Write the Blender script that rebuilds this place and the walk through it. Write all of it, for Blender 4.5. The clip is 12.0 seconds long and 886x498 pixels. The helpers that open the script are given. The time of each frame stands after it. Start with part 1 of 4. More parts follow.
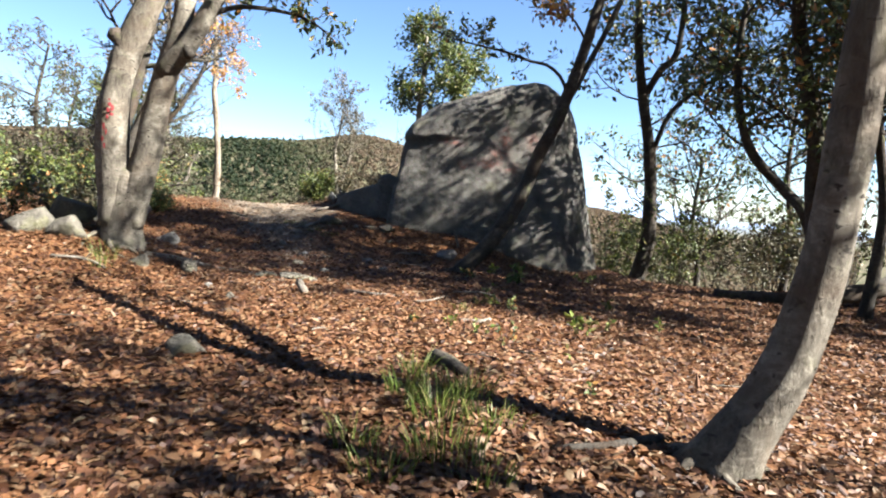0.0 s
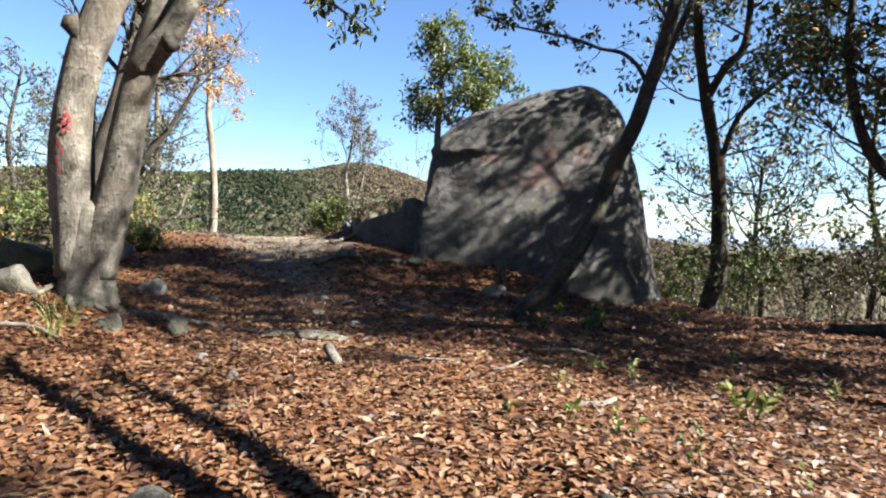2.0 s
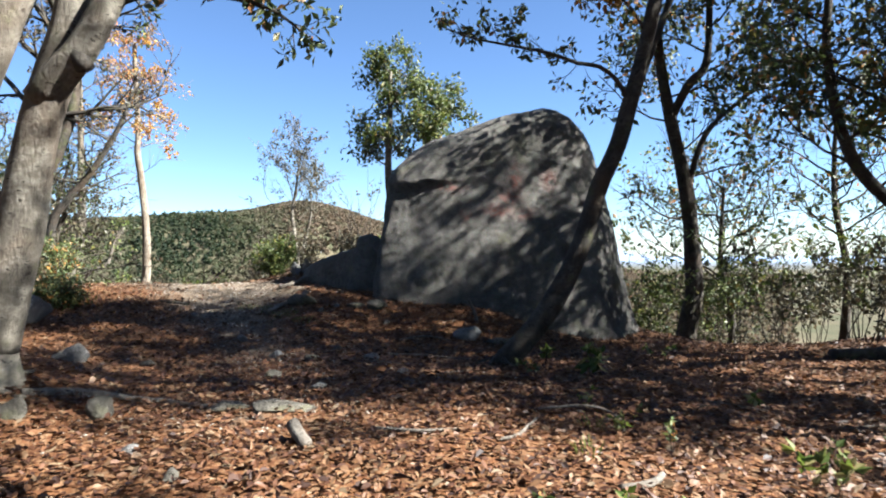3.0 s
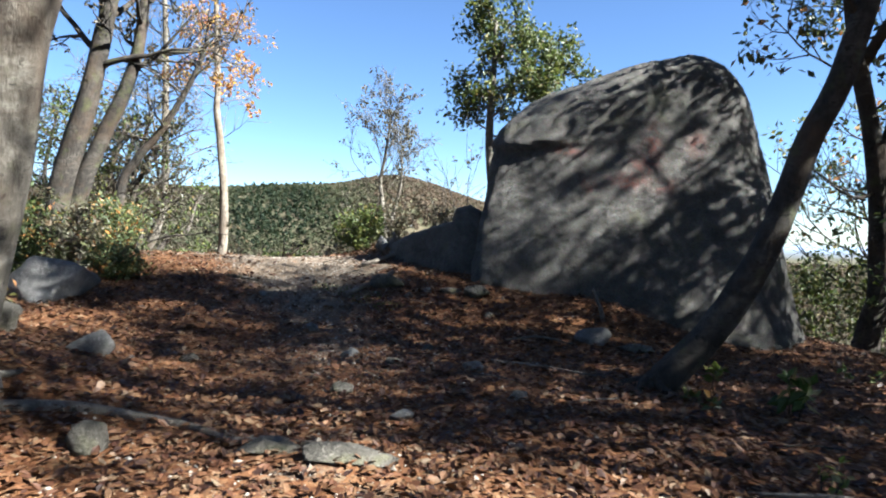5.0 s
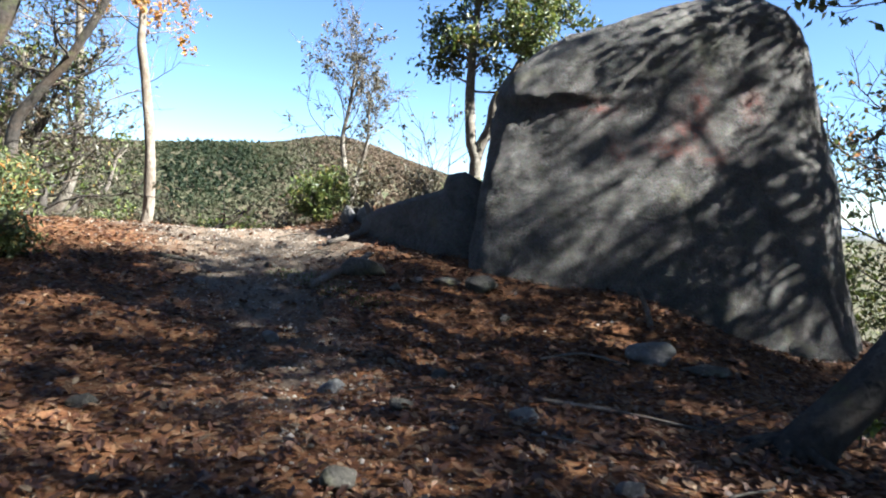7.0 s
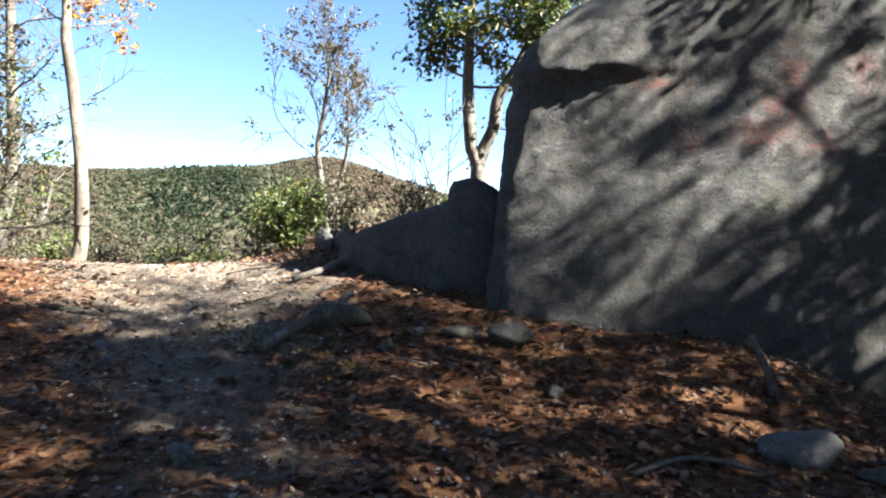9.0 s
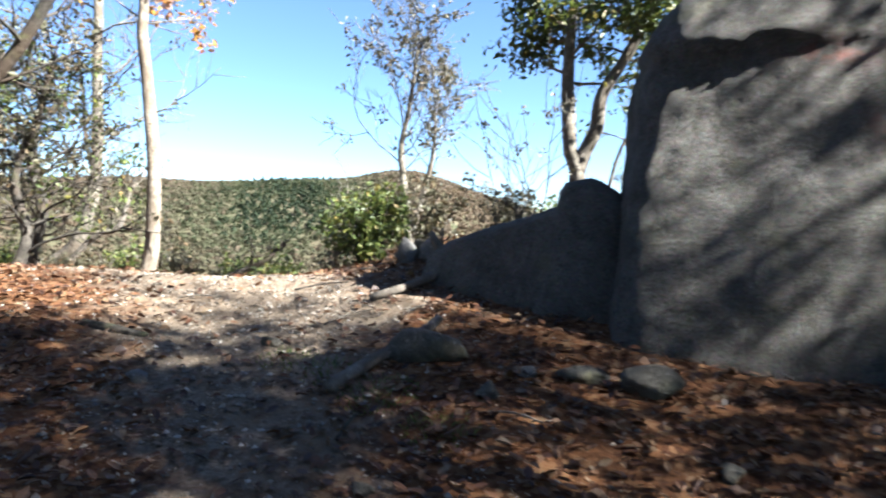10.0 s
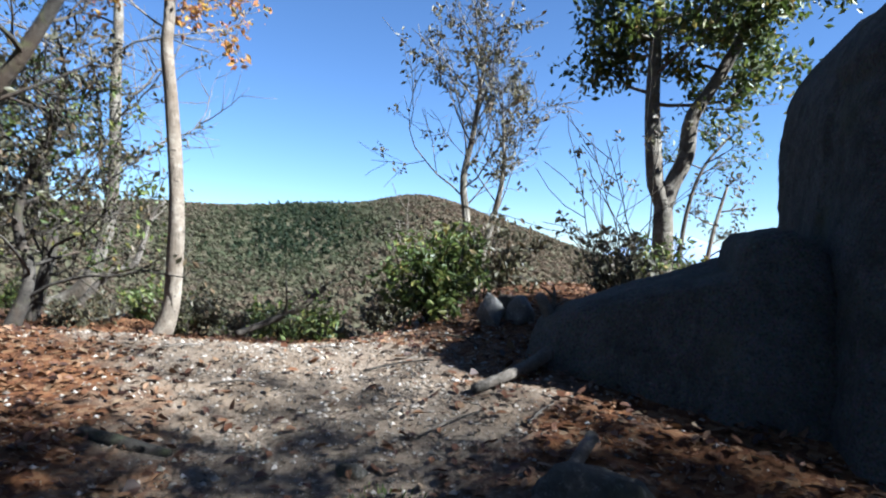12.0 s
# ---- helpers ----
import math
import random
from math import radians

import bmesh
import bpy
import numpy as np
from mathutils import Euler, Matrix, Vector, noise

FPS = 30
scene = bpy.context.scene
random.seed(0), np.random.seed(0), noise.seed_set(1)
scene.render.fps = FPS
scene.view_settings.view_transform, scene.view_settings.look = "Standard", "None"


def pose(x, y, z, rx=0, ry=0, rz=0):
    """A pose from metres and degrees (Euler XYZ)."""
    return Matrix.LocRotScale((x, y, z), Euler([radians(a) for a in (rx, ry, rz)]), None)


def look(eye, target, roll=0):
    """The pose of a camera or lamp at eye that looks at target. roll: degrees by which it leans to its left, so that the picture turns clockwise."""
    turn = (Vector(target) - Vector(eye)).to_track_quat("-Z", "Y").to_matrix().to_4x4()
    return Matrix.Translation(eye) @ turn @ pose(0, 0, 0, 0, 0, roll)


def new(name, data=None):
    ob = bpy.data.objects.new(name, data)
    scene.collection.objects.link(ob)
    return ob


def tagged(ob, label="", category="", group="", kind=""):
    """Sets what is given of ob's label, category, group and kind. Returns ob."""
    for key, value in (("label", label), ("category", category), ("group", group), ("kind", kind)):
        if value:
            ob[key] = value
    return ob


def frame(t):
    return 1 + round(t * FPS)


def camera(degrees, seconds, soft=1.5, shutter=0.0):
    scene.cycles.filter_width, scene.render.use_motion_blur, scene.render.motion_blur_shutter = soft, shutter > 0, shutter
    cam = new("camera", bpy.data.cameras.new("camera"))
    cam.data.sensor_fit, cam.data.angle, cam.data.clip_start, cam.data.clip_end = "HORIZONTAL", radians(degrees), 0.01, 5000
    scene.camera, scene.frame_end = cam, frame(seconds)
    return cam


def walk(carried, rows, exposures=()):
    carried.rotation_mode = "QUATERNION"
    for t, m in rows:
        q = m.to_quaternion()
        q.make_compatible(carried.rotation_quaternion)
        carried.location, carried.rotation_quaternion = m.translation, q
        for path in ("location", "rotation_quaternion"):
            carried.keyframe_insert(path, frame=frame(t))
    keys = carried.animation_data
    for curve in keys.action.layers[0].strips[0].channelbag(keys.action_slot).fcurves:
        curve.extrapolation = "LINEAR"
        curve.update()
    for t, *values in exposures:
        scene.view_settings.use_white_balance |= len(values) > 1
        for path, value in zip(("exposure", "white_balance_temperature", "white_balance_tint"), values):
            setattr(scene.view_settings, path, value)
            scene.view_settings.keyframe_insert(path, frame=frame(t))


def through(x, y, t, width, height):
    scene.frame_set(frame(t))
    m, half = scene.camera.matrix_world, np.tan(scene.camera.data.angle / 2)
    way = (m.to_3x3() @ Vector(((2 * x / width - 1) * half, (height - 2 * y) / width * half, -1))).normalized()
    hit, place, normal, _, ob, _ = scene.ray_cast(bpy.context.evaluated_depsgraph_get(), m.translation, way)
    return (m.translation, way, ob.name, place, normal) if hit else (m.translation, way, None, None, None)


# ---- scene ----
cam = camera(67.2, 12.0, soft=2.0, shutter=0.3)
METRES, EYE = 14.0, 1.5
ROWS = [
    (0.0, 0.0, 0.0, 0.0, 0.37, -5.11, -4.13),
    (0.5, -0.0124, 0.0467, 0.0001, -1.46, -5.15, -4.03),
    (1.0, -0.0224, 0.0932, 0.0019, 5.36, -3.81, -3.23),
    (1.5, -0.0426, 0.1367, 0.0005, 0.25, -2.76, -1.72),
    (2.0, -0.058, 0.1782, -0.0037, 0.21, -2.98, -2.04),
    (2.5, -0.0697, 0.2204, -0.0021, 0.32, -1.55, -1.84),
    (3.0, -0.0819, 0.2593, -0.0007, -4.65, -0.07, 0.59),
    (5.0, -0.0986, 0.4213, -0.0033, 2.95, -2.07, -1.42),
    (5.5, -0.1155, 0.4661, 0.0001, 0.25, -2.6, -0.14),
    (6.0, -0.125, 0.5073, -0.0009, 1.6, -3.52, -3.2),
    (6.5, -0.1381, 0.5451, -0.0041, 0.33, -5.34, -4.39),
    (7.0, -0.1536, 0.5827, 0.0008, -2.12, -4.9, -3.17),
    (7.5, -0.1594, 0.6261, 0.0024, 2.46, -4.69, -1.91),
    (9.5, -0.1569, 0.7928, -0.005, -4.0, -2.81, -0.83),
    (10.0, -0.1706, 0.8362, -0.0069, 3.78, -2.42, -1.7),
    (10.5, -0.1822, 0.8774, -0.0031, 7.93, -2.77, -1.12),
    (11.0, -0.2008, 0.9129, 0.0069, 3.96, -0.56, -1.4),
    (11.5, -0.2096, 0.9374, 0.0113, 8.07, 1.77, -0.23),
    (12.0, -0.2299, 0.94, 0.0091, 4.93, -0.39, -2.04),
]
walk(cam, [(t, pose(0, 0, EYE) @ pose(METRES * x, METRES * y, METRES * z, 90 + pitch, roll, yaw)) for t, x, y, z, yaw, pitch, roll in ROWS],
     exposures=[(0.0, 3.3, 6400, 10), (2.5, 3.1, 6150, 9), (5.5, 3.1, 5900, 8), (7.5, 3.45, 5950, 9), (9.5, 3.6, 6200, 9), (10.0, 3.6, 6050, 9), (11.0, 3.2, 5750, 8), (12.0, 2.72, 5450, 8)])


# ---- world and sun ----
SUN_EL, SUN_AZ = radians(40), math.atan2(0.955, -0.30)
world = bpy.data.worlds.new("sky")
scene.world = world
world.use_nodes = True
wn = world.node_tree.nodes
sky = wn.new("ShaderNodeTexSky")
sky.sky_type, sky.sun_disc = "NISHITA", False
sky.sun_elevation, sky.sun_rotation = SUN_EL, SUN_AZ
sky.altitude, sky.air_density, sky.dust_density, sky.ozone_density = 400, 0.75, 0.03, 4.5
wn["Background"].inputs["Strength"].default_value = 0.028
world.node_tree.links.new(sky.outputs["Color"], wn["Background"].inputs["Color"])
sun_data = bpy.data.lights.new("sun", "SUN")
sun_data.energy, sun_data.angle, sun_data.color = 5.0, radians(0.6), (1.0, 0.95, 0.87)
SUN_TO = Vector((math.sin(SUN_AZ) * math.cos(SUN_EL), math.cos(SUN_AZ) * math.cos(SUN_EL), math.sin(SUN_EL)))
sun = new("sun", sun_data)
sun.matrix_world = look(SUN_TO * 60, (0, 0, 0))


# ---- materials ----
class Mat:
    """A node material with short calls for its nodes."""

    def __init__(self, name):
        self.mat = bpy.data.materials.new(name)
        self.mat.use_nodes = True
        self.nt = self.mat.node_tree
        self.bsdf = self.nt.nodes["Principled BSDF"]
        self.geo = self.nt.nodes.new("ShaderNodeTexCoord").outputs["Object"]

    def node(self, kind, **inputs):
        n = self.nt.nodes.new(kind)
        for key, value in inputs.items():
            self.put(n.inputs[key.replace("_", " ")], value)
        return n

    def put(self, socket, value):
        if isinstance(value, bpy.types.NodeSocket):
            self.nt.links.new(value, socket)
        else:
            socket.default_value = value

    def noise(self, scale, detail=6.0, rough=0.6, vector=None, distort=0.0):
        n = self.node("ShaderNodeTexNoise", Scale=scale, Detail=detail, Roughness=rough, Distortion=distort)
        self.put(n.inputs["Vector"], vector or self.geo)
        return n.outputs["Fac"]

    def stretch(self, scale):
        n = self.node("ShaderNodeMapping", Scale=scale)
        self.put(n.inputs["Vector"], self.geo)
        return n.outputs["Vector"]

    def voronoi(self, scale, out="Color", feature="F1", vector=None):
        n = self.nt.nodes.new("ShaderNodeTexVoronoi")
        n.feature = feature
        n.inputs["Scale"].default_value = scale
        self.put(n.inputs["Vector"], vector or self.geo)
        return n.outputs[out]

    def ramp(self, fac, stops):
        n = self.nt.nodes.new("ShaderNodeValToRGB")
        self.put(n.inputs["Fac"], fac)
        e = n.color_ramp.elements
        while len(e) < len(stops):
            e.new(0.5)
        for slot, (p, c) in zip(e, stops):
            slot.position = p
            slot.color = (*c, 1) if len(c) == 3 else c
        return n.outputs["Color"]

    def mix(self, fac, a, b, kind="MIX"):
        n = self.nt.nodes.new("ShaderNodeMix")
        n.data_type, n.blend_type = "RGBA", kind
        self.put(n.inputs[0], fac)
        self.put(n.inputs[6], (*a, 1) if isinstance(a, tuple) else a)
        self.put(n.inputs[7], (*b, 1) if isinstance(b, tuple) else b)
        return n.outputs[2]

    def step(self, fac, low, high):
        n = self.node("ShaderNodeMapRange")
        n.inputs["From Min"].default_value, n.inputs["From Max"].default_value = low, high
        self.put(n.inputs["Value"], fac)
        return n.outputs["Result"]

    def math(self, op, a, b):
        n = self.nt.nodes.new("ShaderNodeMath")
        n.operation = op
        self.put(n.inputs[0], a)
        self.put(n.inputs[1], b)
        return n.outputs[0]

    def attr(self, name):
        n = self.nt.nodes.new("ShaderNodeAttribute")
        n.attribute_name = name
        return n.outputs["Color"]

    def island(self):
        return self.nt.nodes.new("ShaderNodeNewGeometry").outputs["Random Per Island"]

    def done(self, color, rough=0.85, height=None, strength=0.5, distance=0.02, specular=0.3):
        self.put(self.bsdf.inputs["Base Color"], color)
        self.put(self.bsdf.inputs["Roughness"], rough)
        self.bsdf.inputs["Specular IOR Level"].default_value = specular
        if height is not None:
            b = self.node("ShaderNodeBump", Strength=strength, Distance=distance)
            self.put(b.inputs["Height"], height)
            self.put(self.bsdf.inputs["Normal"], b.outputs["Normal"])
        return self.mat


def leaf_material(name, stops, through=0.35, rough=0.5, attribute=None):
    m = Mat(name)
    fac = m.island() if attribute is None else m.attr(attribute)
    color = m.ramp(fac, stops)
    color = m.mix(m.step(m.noise(60, 2), 0.3, 0.8), color, m.mix(1.0, color, (0.55, 0.5, 0.42), "MULTIPLY"))
    m.done(color, rough, specular=0.35)
    tr = m.node("ShaderNodeBsdfTranslucent")
    m.put(tr.inputs["Color"], color)
    mx = m.node("ShaderNodeMixShader", Fac=through)
    m.put(mx.inputs[1], m.bsdf.outputs[0])
    m.put(mx.inputs[2], tr.outputs[0])
    m.put(m.nt.nodes["Material Output"].inputs["Surface"], mx.outputs[0])
    return m.mat


def bark_material(name, dark, light, pale, moss=0.0, scale=1.0):
    m = Mat(name)
    long = m.stretch((1.0, 1.0, 0.28))
    grain = m.noise(34 * scale, 8, 0.7, long)
    patch = m.noise(3.2 * scale, 5, 0.6, None, 0.6)
    blot = m.noise(11 * scale, 4, 0.55, m.stretch((1, 1, 1.6)), 0.4)
    color = m.mix(m.step(grain, 0.3, 0.7), dark, light)
    color = m.mix(m.step(patch, 0.42, 0.62), color, m.mix(m.step(blot, 0.4, 0.6), light, pale))
    color = m.mix(m.step(blot, 0.60, 0.68), color, dark)
    color = m.mix(m.math("MULTIPLY", m.step(m.noise(1.1 * scale, 5, 0.65, None, 0.8), 0.48, 0.62), 0.6), color, m.mix(0.5, dark, (0.10, 0.065, 0.04)))
    if moss:
        color = m.mix(m.math("MULTIPLY", m.step(m.noise(5, 6), 0.55, 0.72), moss), color, (0.07, 0.085, 0.025))
    return m.done(color, 0.9, m.math("ADD", grain, m.math("MULTIPLY", blot, 0.6)), 0.7, 0.03, 0.2)


def stone_material(name, dark, light, pale, moss=0.0):
    m = Mat(name)
    big = m.noise(0.9, 6, 0.6, None, 0.5)
    mid = m.noise(4.5, 8, 0.65, None, 0.3)
    fine = m.noise(38, 6, 0.7)
    color = m.mix(m.step(mid, 0.35, 0.68), dark, light)
    color = m.mix(m.step(big, 0.5, 0.68), color, m.mix(m.step(fine, 0.35, 0.6), light, pale))
    color = m.mix(m.step(fine, 0.56, 0.70), color, pale)
    color = m.mix(m.step(m.noise(14, 6, 0.6), 0.58, 0.68), color, m.mix(0.5, color, dark))
    color = m.mix(m.math("MULTIPLY", m.step(m.noise(2.6, 7, 0.7, None, 0.8), 0.49, 0.60), 0.75), color, dark)
    if moss:
        color = m.mix(m.math("MULTIPLY", m.step(m.noise(3.1, 6, 0.6), 0.52, 0.66), moss), color, (0.13, 0.135, 0.05))
    streak = m.noise(3.4, 7, 0.65, m.stretch((1.3, 1.3, 0.4)), 0.5)
    color = m.mix(m.math("MULTIPLY", m.step(streak, 0.52, 0.64), 0.7), color, dark)
    color = m.mix(m.math("MULTIPLY", m.step(m.noise(19, 7, 0.7), 0.60, 0.68), 0.8), color, dark)
    color = m.mix(m.math("MULTIPLY", m.step(m.noise(24, 5, 0.6, None, 0.3), 0.62, 0.7), 0.7), color, pale)
    coarse = m.noise(2.3, 8, 0.7, None, 0.4)
    relief = m.math("ADD", m.math("MULTIPLY", coarse, 1.2), m.math("ADD", m.math("MULTIPLY", m.noise(9, 8, 0.75), 0.55), m.math("MULTIPLY", fine, 0.12)))
    return m.done(color, 0.92, relief, 0.95, 0.09, 0.2)


def granite_material():
    m = Mat("granite")
    big = m.noise(0.8, 5, 0.55, None, 0.4)
    mid = m.noise(6.0, 8, 0.7, None, 0.4)
    grain = m.noise(55, 6, 0.75)
    speck = m.voronoi(85, "Color")
    color = m.mix(m.step(mid, 0.36, 0.66), (0.0709, 0.0662, 0.0581), (0.139, 0.132, 0.119))
    color = m.mix(m.math("MULTIPLY", m.step(big, 0.45, 0.7), 0.55), color, (0.166, 0.159, 0.143))
    color = m.mix(m.step(grain, 0.50, 0.36), color, m.mix(0.75, color, (0.0203, 0.0189, 0.0169)))
    color = m.mix(m.step(grain, 0.60, 0.72), color, (0.243, 0.236, 0.216))
    color = m.mix(0.28, color, m.mix(1.0, color, speck, "MULTIPLY"))
    lichen = m.math("MULTIPLY", m.step(m.noise(2.4, 8, 0.75, None, 0.9), 0.55, 0.64), 0.55)
    color = m.mix(lichen, color, (0.027, 0.0263, 0.0229))
    color = m.mix(m.math("MULTIPLY", m.step(m.noise(1.7, 7, 0.7, None, 0.5), 0.56, 0.68), 0.45), color, (0.101, 0.101, 0.0506))
    streak = m.noise(3.4, 7, 0.65, m.stretch((1.4, 1.4, 0.35)), 0.5)
    color = m.mix(m.math("MULTIPLY", m.step(streak, 0.54, 0.66), 0.4), color, (0.0338, 0.0318, 0.0284))
    red = m.math("MULTIPLY", m.attr("stain"), m.step(m.noise(7, 7, 0.75, None, 0.8), 0.42, 0.60))
    color = m.mix(m.math("MULTIPLY", red, 0.8), color, (0.156, 0.0506, 0.0372))
    rough = m.math("ADD", m.math("MULTIPLY", m.noise(3.2, 9, 0.72, None, 0.3), 1.0), m.math("MULTIPLY", m.noise(24, 8, 0.8), 0.7))
    relief = m.math("ADD", rough, m.math("MULTIPLY", grain, 0.2))
    return m.done(color, 0.92, relief, 1.0, 0.075, 0.2)


LITTER = [(0.0, (0.0157, 0.0061, 0.00327)), (0.16, (0.0419, 0.0152, 0.00607)), (0.38, (0.0789, 0.0315, 0.0117)), (0.6, (0.113, 0.0507, 0.0201)), (0.8, (0.136, 0.0734, 0.0351)),
          (0.92, (0.138, 0.0835, 0.0444)), (1.0, (0.151, 0.111, 0.0687))]
M_LITTER = leaf_material("fallen_leaf", LITTER, 0.15, 0.6)
M_GREEN = leaf_material("green_leaf", [(0, (0.026, 0.042, 0.010)), (0.4, (0.055, 0.083, 0.017)), (0.75, (0.095, 0.122, 0.026)), (0.95, (0.14, 0.14, 0.035)), (1, (0.19, 0.13, 0.04))], 0.35)
M_DARKLEAF = leaf_material("dark_leaf", [(0, (0.0289, 0.042, 0.0157)), (0.5, (0.059, 0.0853, 0.0262)), (0.85, (0.118, 0.131, 0.0394)), (0.95, (0.289, 0.131, 0.0394)), (1, (0.394, 0.184, 0.0525))], 0.3)
M_AUTUMN = leaf_material("autumn_leaf", [(0, (0.246, 0.082, 0.0328)), (0.35, (0.344, 0.164, 0.041)), (0.6, (0.41, 0.271, 0.041)), (0.85, (0.271, 0.148, 0.082)), (1, (0.131, 0.123, 0.0328))], 0.45)
M_DRYLEAF = leaf_material("dry_leaf", [(0, (0.0341, 0.0322, 0.0211)), (0.4, (0.062, 0.0601, 0.0341)), (0.7, (0.0775, 0.0744, 0.0384)), (0.9, (0.093, 0.0651, 0.036)), (1, (0.112, 0.0806, 0.0465))], 0.35)
M_GRASS = leaf_material("grass_blade", [(0, (0.0394, 0.0656, 0.0131)), (0.5, (0.0787, 0.118, 0.0197)), (0.8, (0.144, 0.164, 0.0394)), (1, (0.275, 0.236, 0.105))], 0.35)
M_FOREST = leaf_material("forest_leaf", [(0, (0.012, 0.0227, 0.0112)), (0.22, (0.0224, 0.0361, 0.016)), (0.42, (0.0464, 0.0538, 0.0256)), (0.65, (0.0672, 0.0664, 0.0384)), (0.85, (0.0816, 0.0689, 0.0448)), (1, (0.0944, 0.0689, 0.0464))], 0.5, 0.9, "tint")
M_BARK = bark_material("pale_bark", (0.0318, 0.0274, 0.0216), (0.102, 0.0901, 0.0713), (0.184, 0.168, 0.137), 0.25)
M_BARKDARK = bark_material("grey_bark", (0.0116, 0.0101, 0.00848), (0.0345, 0.0303, 0.0249), (0.0689, 0.061, 0.0504), 0.4)
M_BARKBIRCH = bark_material("birch_bark", (0.0564, 0.045, 0.0338), (0.146, 0.122, 0.0926), (0.203, 0.178, 0.144), 0.0)
M_DEADWOOD = bark_material("dead_wood", (0.0547, 0.0473, 0.0373), (0.115, 0.0994, 0.082), (0.169, 0.154, 0.132), 0.0, 2.0)
M_ROCK = granite_material()
M_STONE = stone_material("pale_stone", (0.0477, 0.0438, 0.0354), (0.112, 0.102, 0.0828), (0.191, 0.177, 0.149), 0.4)
M_WHITESTONE = stone_material("white_stone", (0.101, 0.0972, 0.0914), (0.189, 0.182, 0.169), (0.283, 0.277, 0.264))


def plain(name, color, rough=0.8):
    m = Mat(name)
    return m.done(m.mix(m.step(m.noise(25, 5), 0.35, 0.7), color, tuple(c * 0.55 for c in color)), rough, m.noise(90), 0.4, 0.01)


M_RED = plain("red_paint", (0.17, 0.022, 0.024), 0.9)

m = Mat("ground")
trail = m.attr("trail")
cells = m.voronoi(24, "Color", "F1", m.stretch((1, 1, 0.2)))
litter = m.ramp(cells, LITTER)
litter = m.mix(m.step(m.noise(1.3, 5), 0.35, 0.75), litter, m.mix(1.0, litter, (0.429, 0.39, 0.351), "MULTIPLY"))
grit = m.mix(m.step(m.noise(30, 8, 0.75), 0.38, 0.62), (0.0576, 0.0438, 0.0315), (0.18, 0.144, 0.107))
grit = m.mix(m.step(m.noise(2.4, 5), 0.4, 0.7), grit, (0.115, 0.086, 0.0591))
edge = m.step(m.math("ADD", trail, m.math("MULTIPLY", m.math("SUBTRACT", m.noise(2.2, 7, 0.7), 0.5), 1.5)), 0.35, 0.65)
near = m.mix(edge, litter, grit)
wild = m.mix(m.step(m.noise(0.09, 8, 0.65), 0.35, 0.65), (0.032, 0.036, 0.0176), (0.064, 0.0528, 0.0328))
# distance haze is painted in: far ground fades to a pale blue
painted_haze = m.mix(m.attr("far"), wild, (0.125, 0.172, 0.257))
M_GROUND = m.done(m.mix(m.attr("wild"), near, painted_haze), 0.95, m.math("ADD", cells, m.noise(30, 8)), 0.6, 0.03, 0.15)


# ---- building helpers ----
class Geo:
    """Gathers vertices and faces for one mesh."""

    def __init__(self):
        self.v, self.f, self.n, self.tint = [], [], 0, []

    def add(self, v, f, tint=None):
        v = np.asarray(v, float).reshape(-1, 3)
        self.f += [tuple(i + self.n for i in q) for q in f] if not isinstance(f, np.ndarray) else (f + self.n).tolist()
        self.v.append(v)
        self.n += len(v)
        if tint is not None:
            self.tint.append(np.broadcast_to(np.asarray(tint, float), (len(v),)))

    def mesh(self, name, origin=(0, 0, 0), smooth=True):
        me = bpy.data.meshes.new(name)
        v = np.concatenate(self.v) - np.array(origin, float)
        me.from_pydata(v.tolist(), [], self.f)
        if smooth:
            me.polygons.foreach_set("use_smooth", [True] * len(me.polygons))
        if self.tint:
            t = np.concatenate(self.tint)
            a = me.color_attributes.new("tint", "FLOAT_COLOR", "POINT")
            a.data.foreach_set("color", np.stack([t, t, t, np.ones_like(t)], 1).ravel())
        return me


def part(name, geo, material, parent=None, label="", origin=(0, 0, 0), smooth=True):
    ob = new(name, geo.mesh(name, origin, smooth))
    ob.data.materials.append(material)
    if parent is not None:
        ob.parent = parent
    if label:
        ob["label"] = label
    return ob


def thing(name, at, label, category, group=""):
    ob = new(name)
    ob.location = at
    ob.empty_display_size = 0.1
    return tagged(ob, label, category, group)


def ss(a, b, x):
    t = np.clip((x - a) / (b - a), 0, 1)
    return t * t * (3 - 2 * t)


def lumps(x, y, s, seed):
    """A cheap smooth noise for arrays, about -1 to 1."""
    k = np.random.RandomState(seed)
    z = 0
    for i in range(7):
        a, p, f = k.rand() * 6.28, k.rand() * 6.28, s * (0.7 + 0.9 * k.rand())
        z = z + np.sin(f * (np.cos(a) * x + np.sin(a) * y) + p)
    return z / 3.2


def skyline(az):
    """Elevation in degrees of the far ridge at an azimuth right of straight ahead."""
    e = 2.35 + 0.25 * np.sin(az * 0.35) - 0.5 * ss(-27, -33, az) + 1.9 * np.exp(-((az + 6.8) / 4.6) ** 2)
    e = e * (1 - ss(-4, 9, az)) - 0.9 * ss(-4, 9, az) - 2.0 * ss(12, 24, az)
    return np.where(np.abs(az) > 90, 1.0, e)


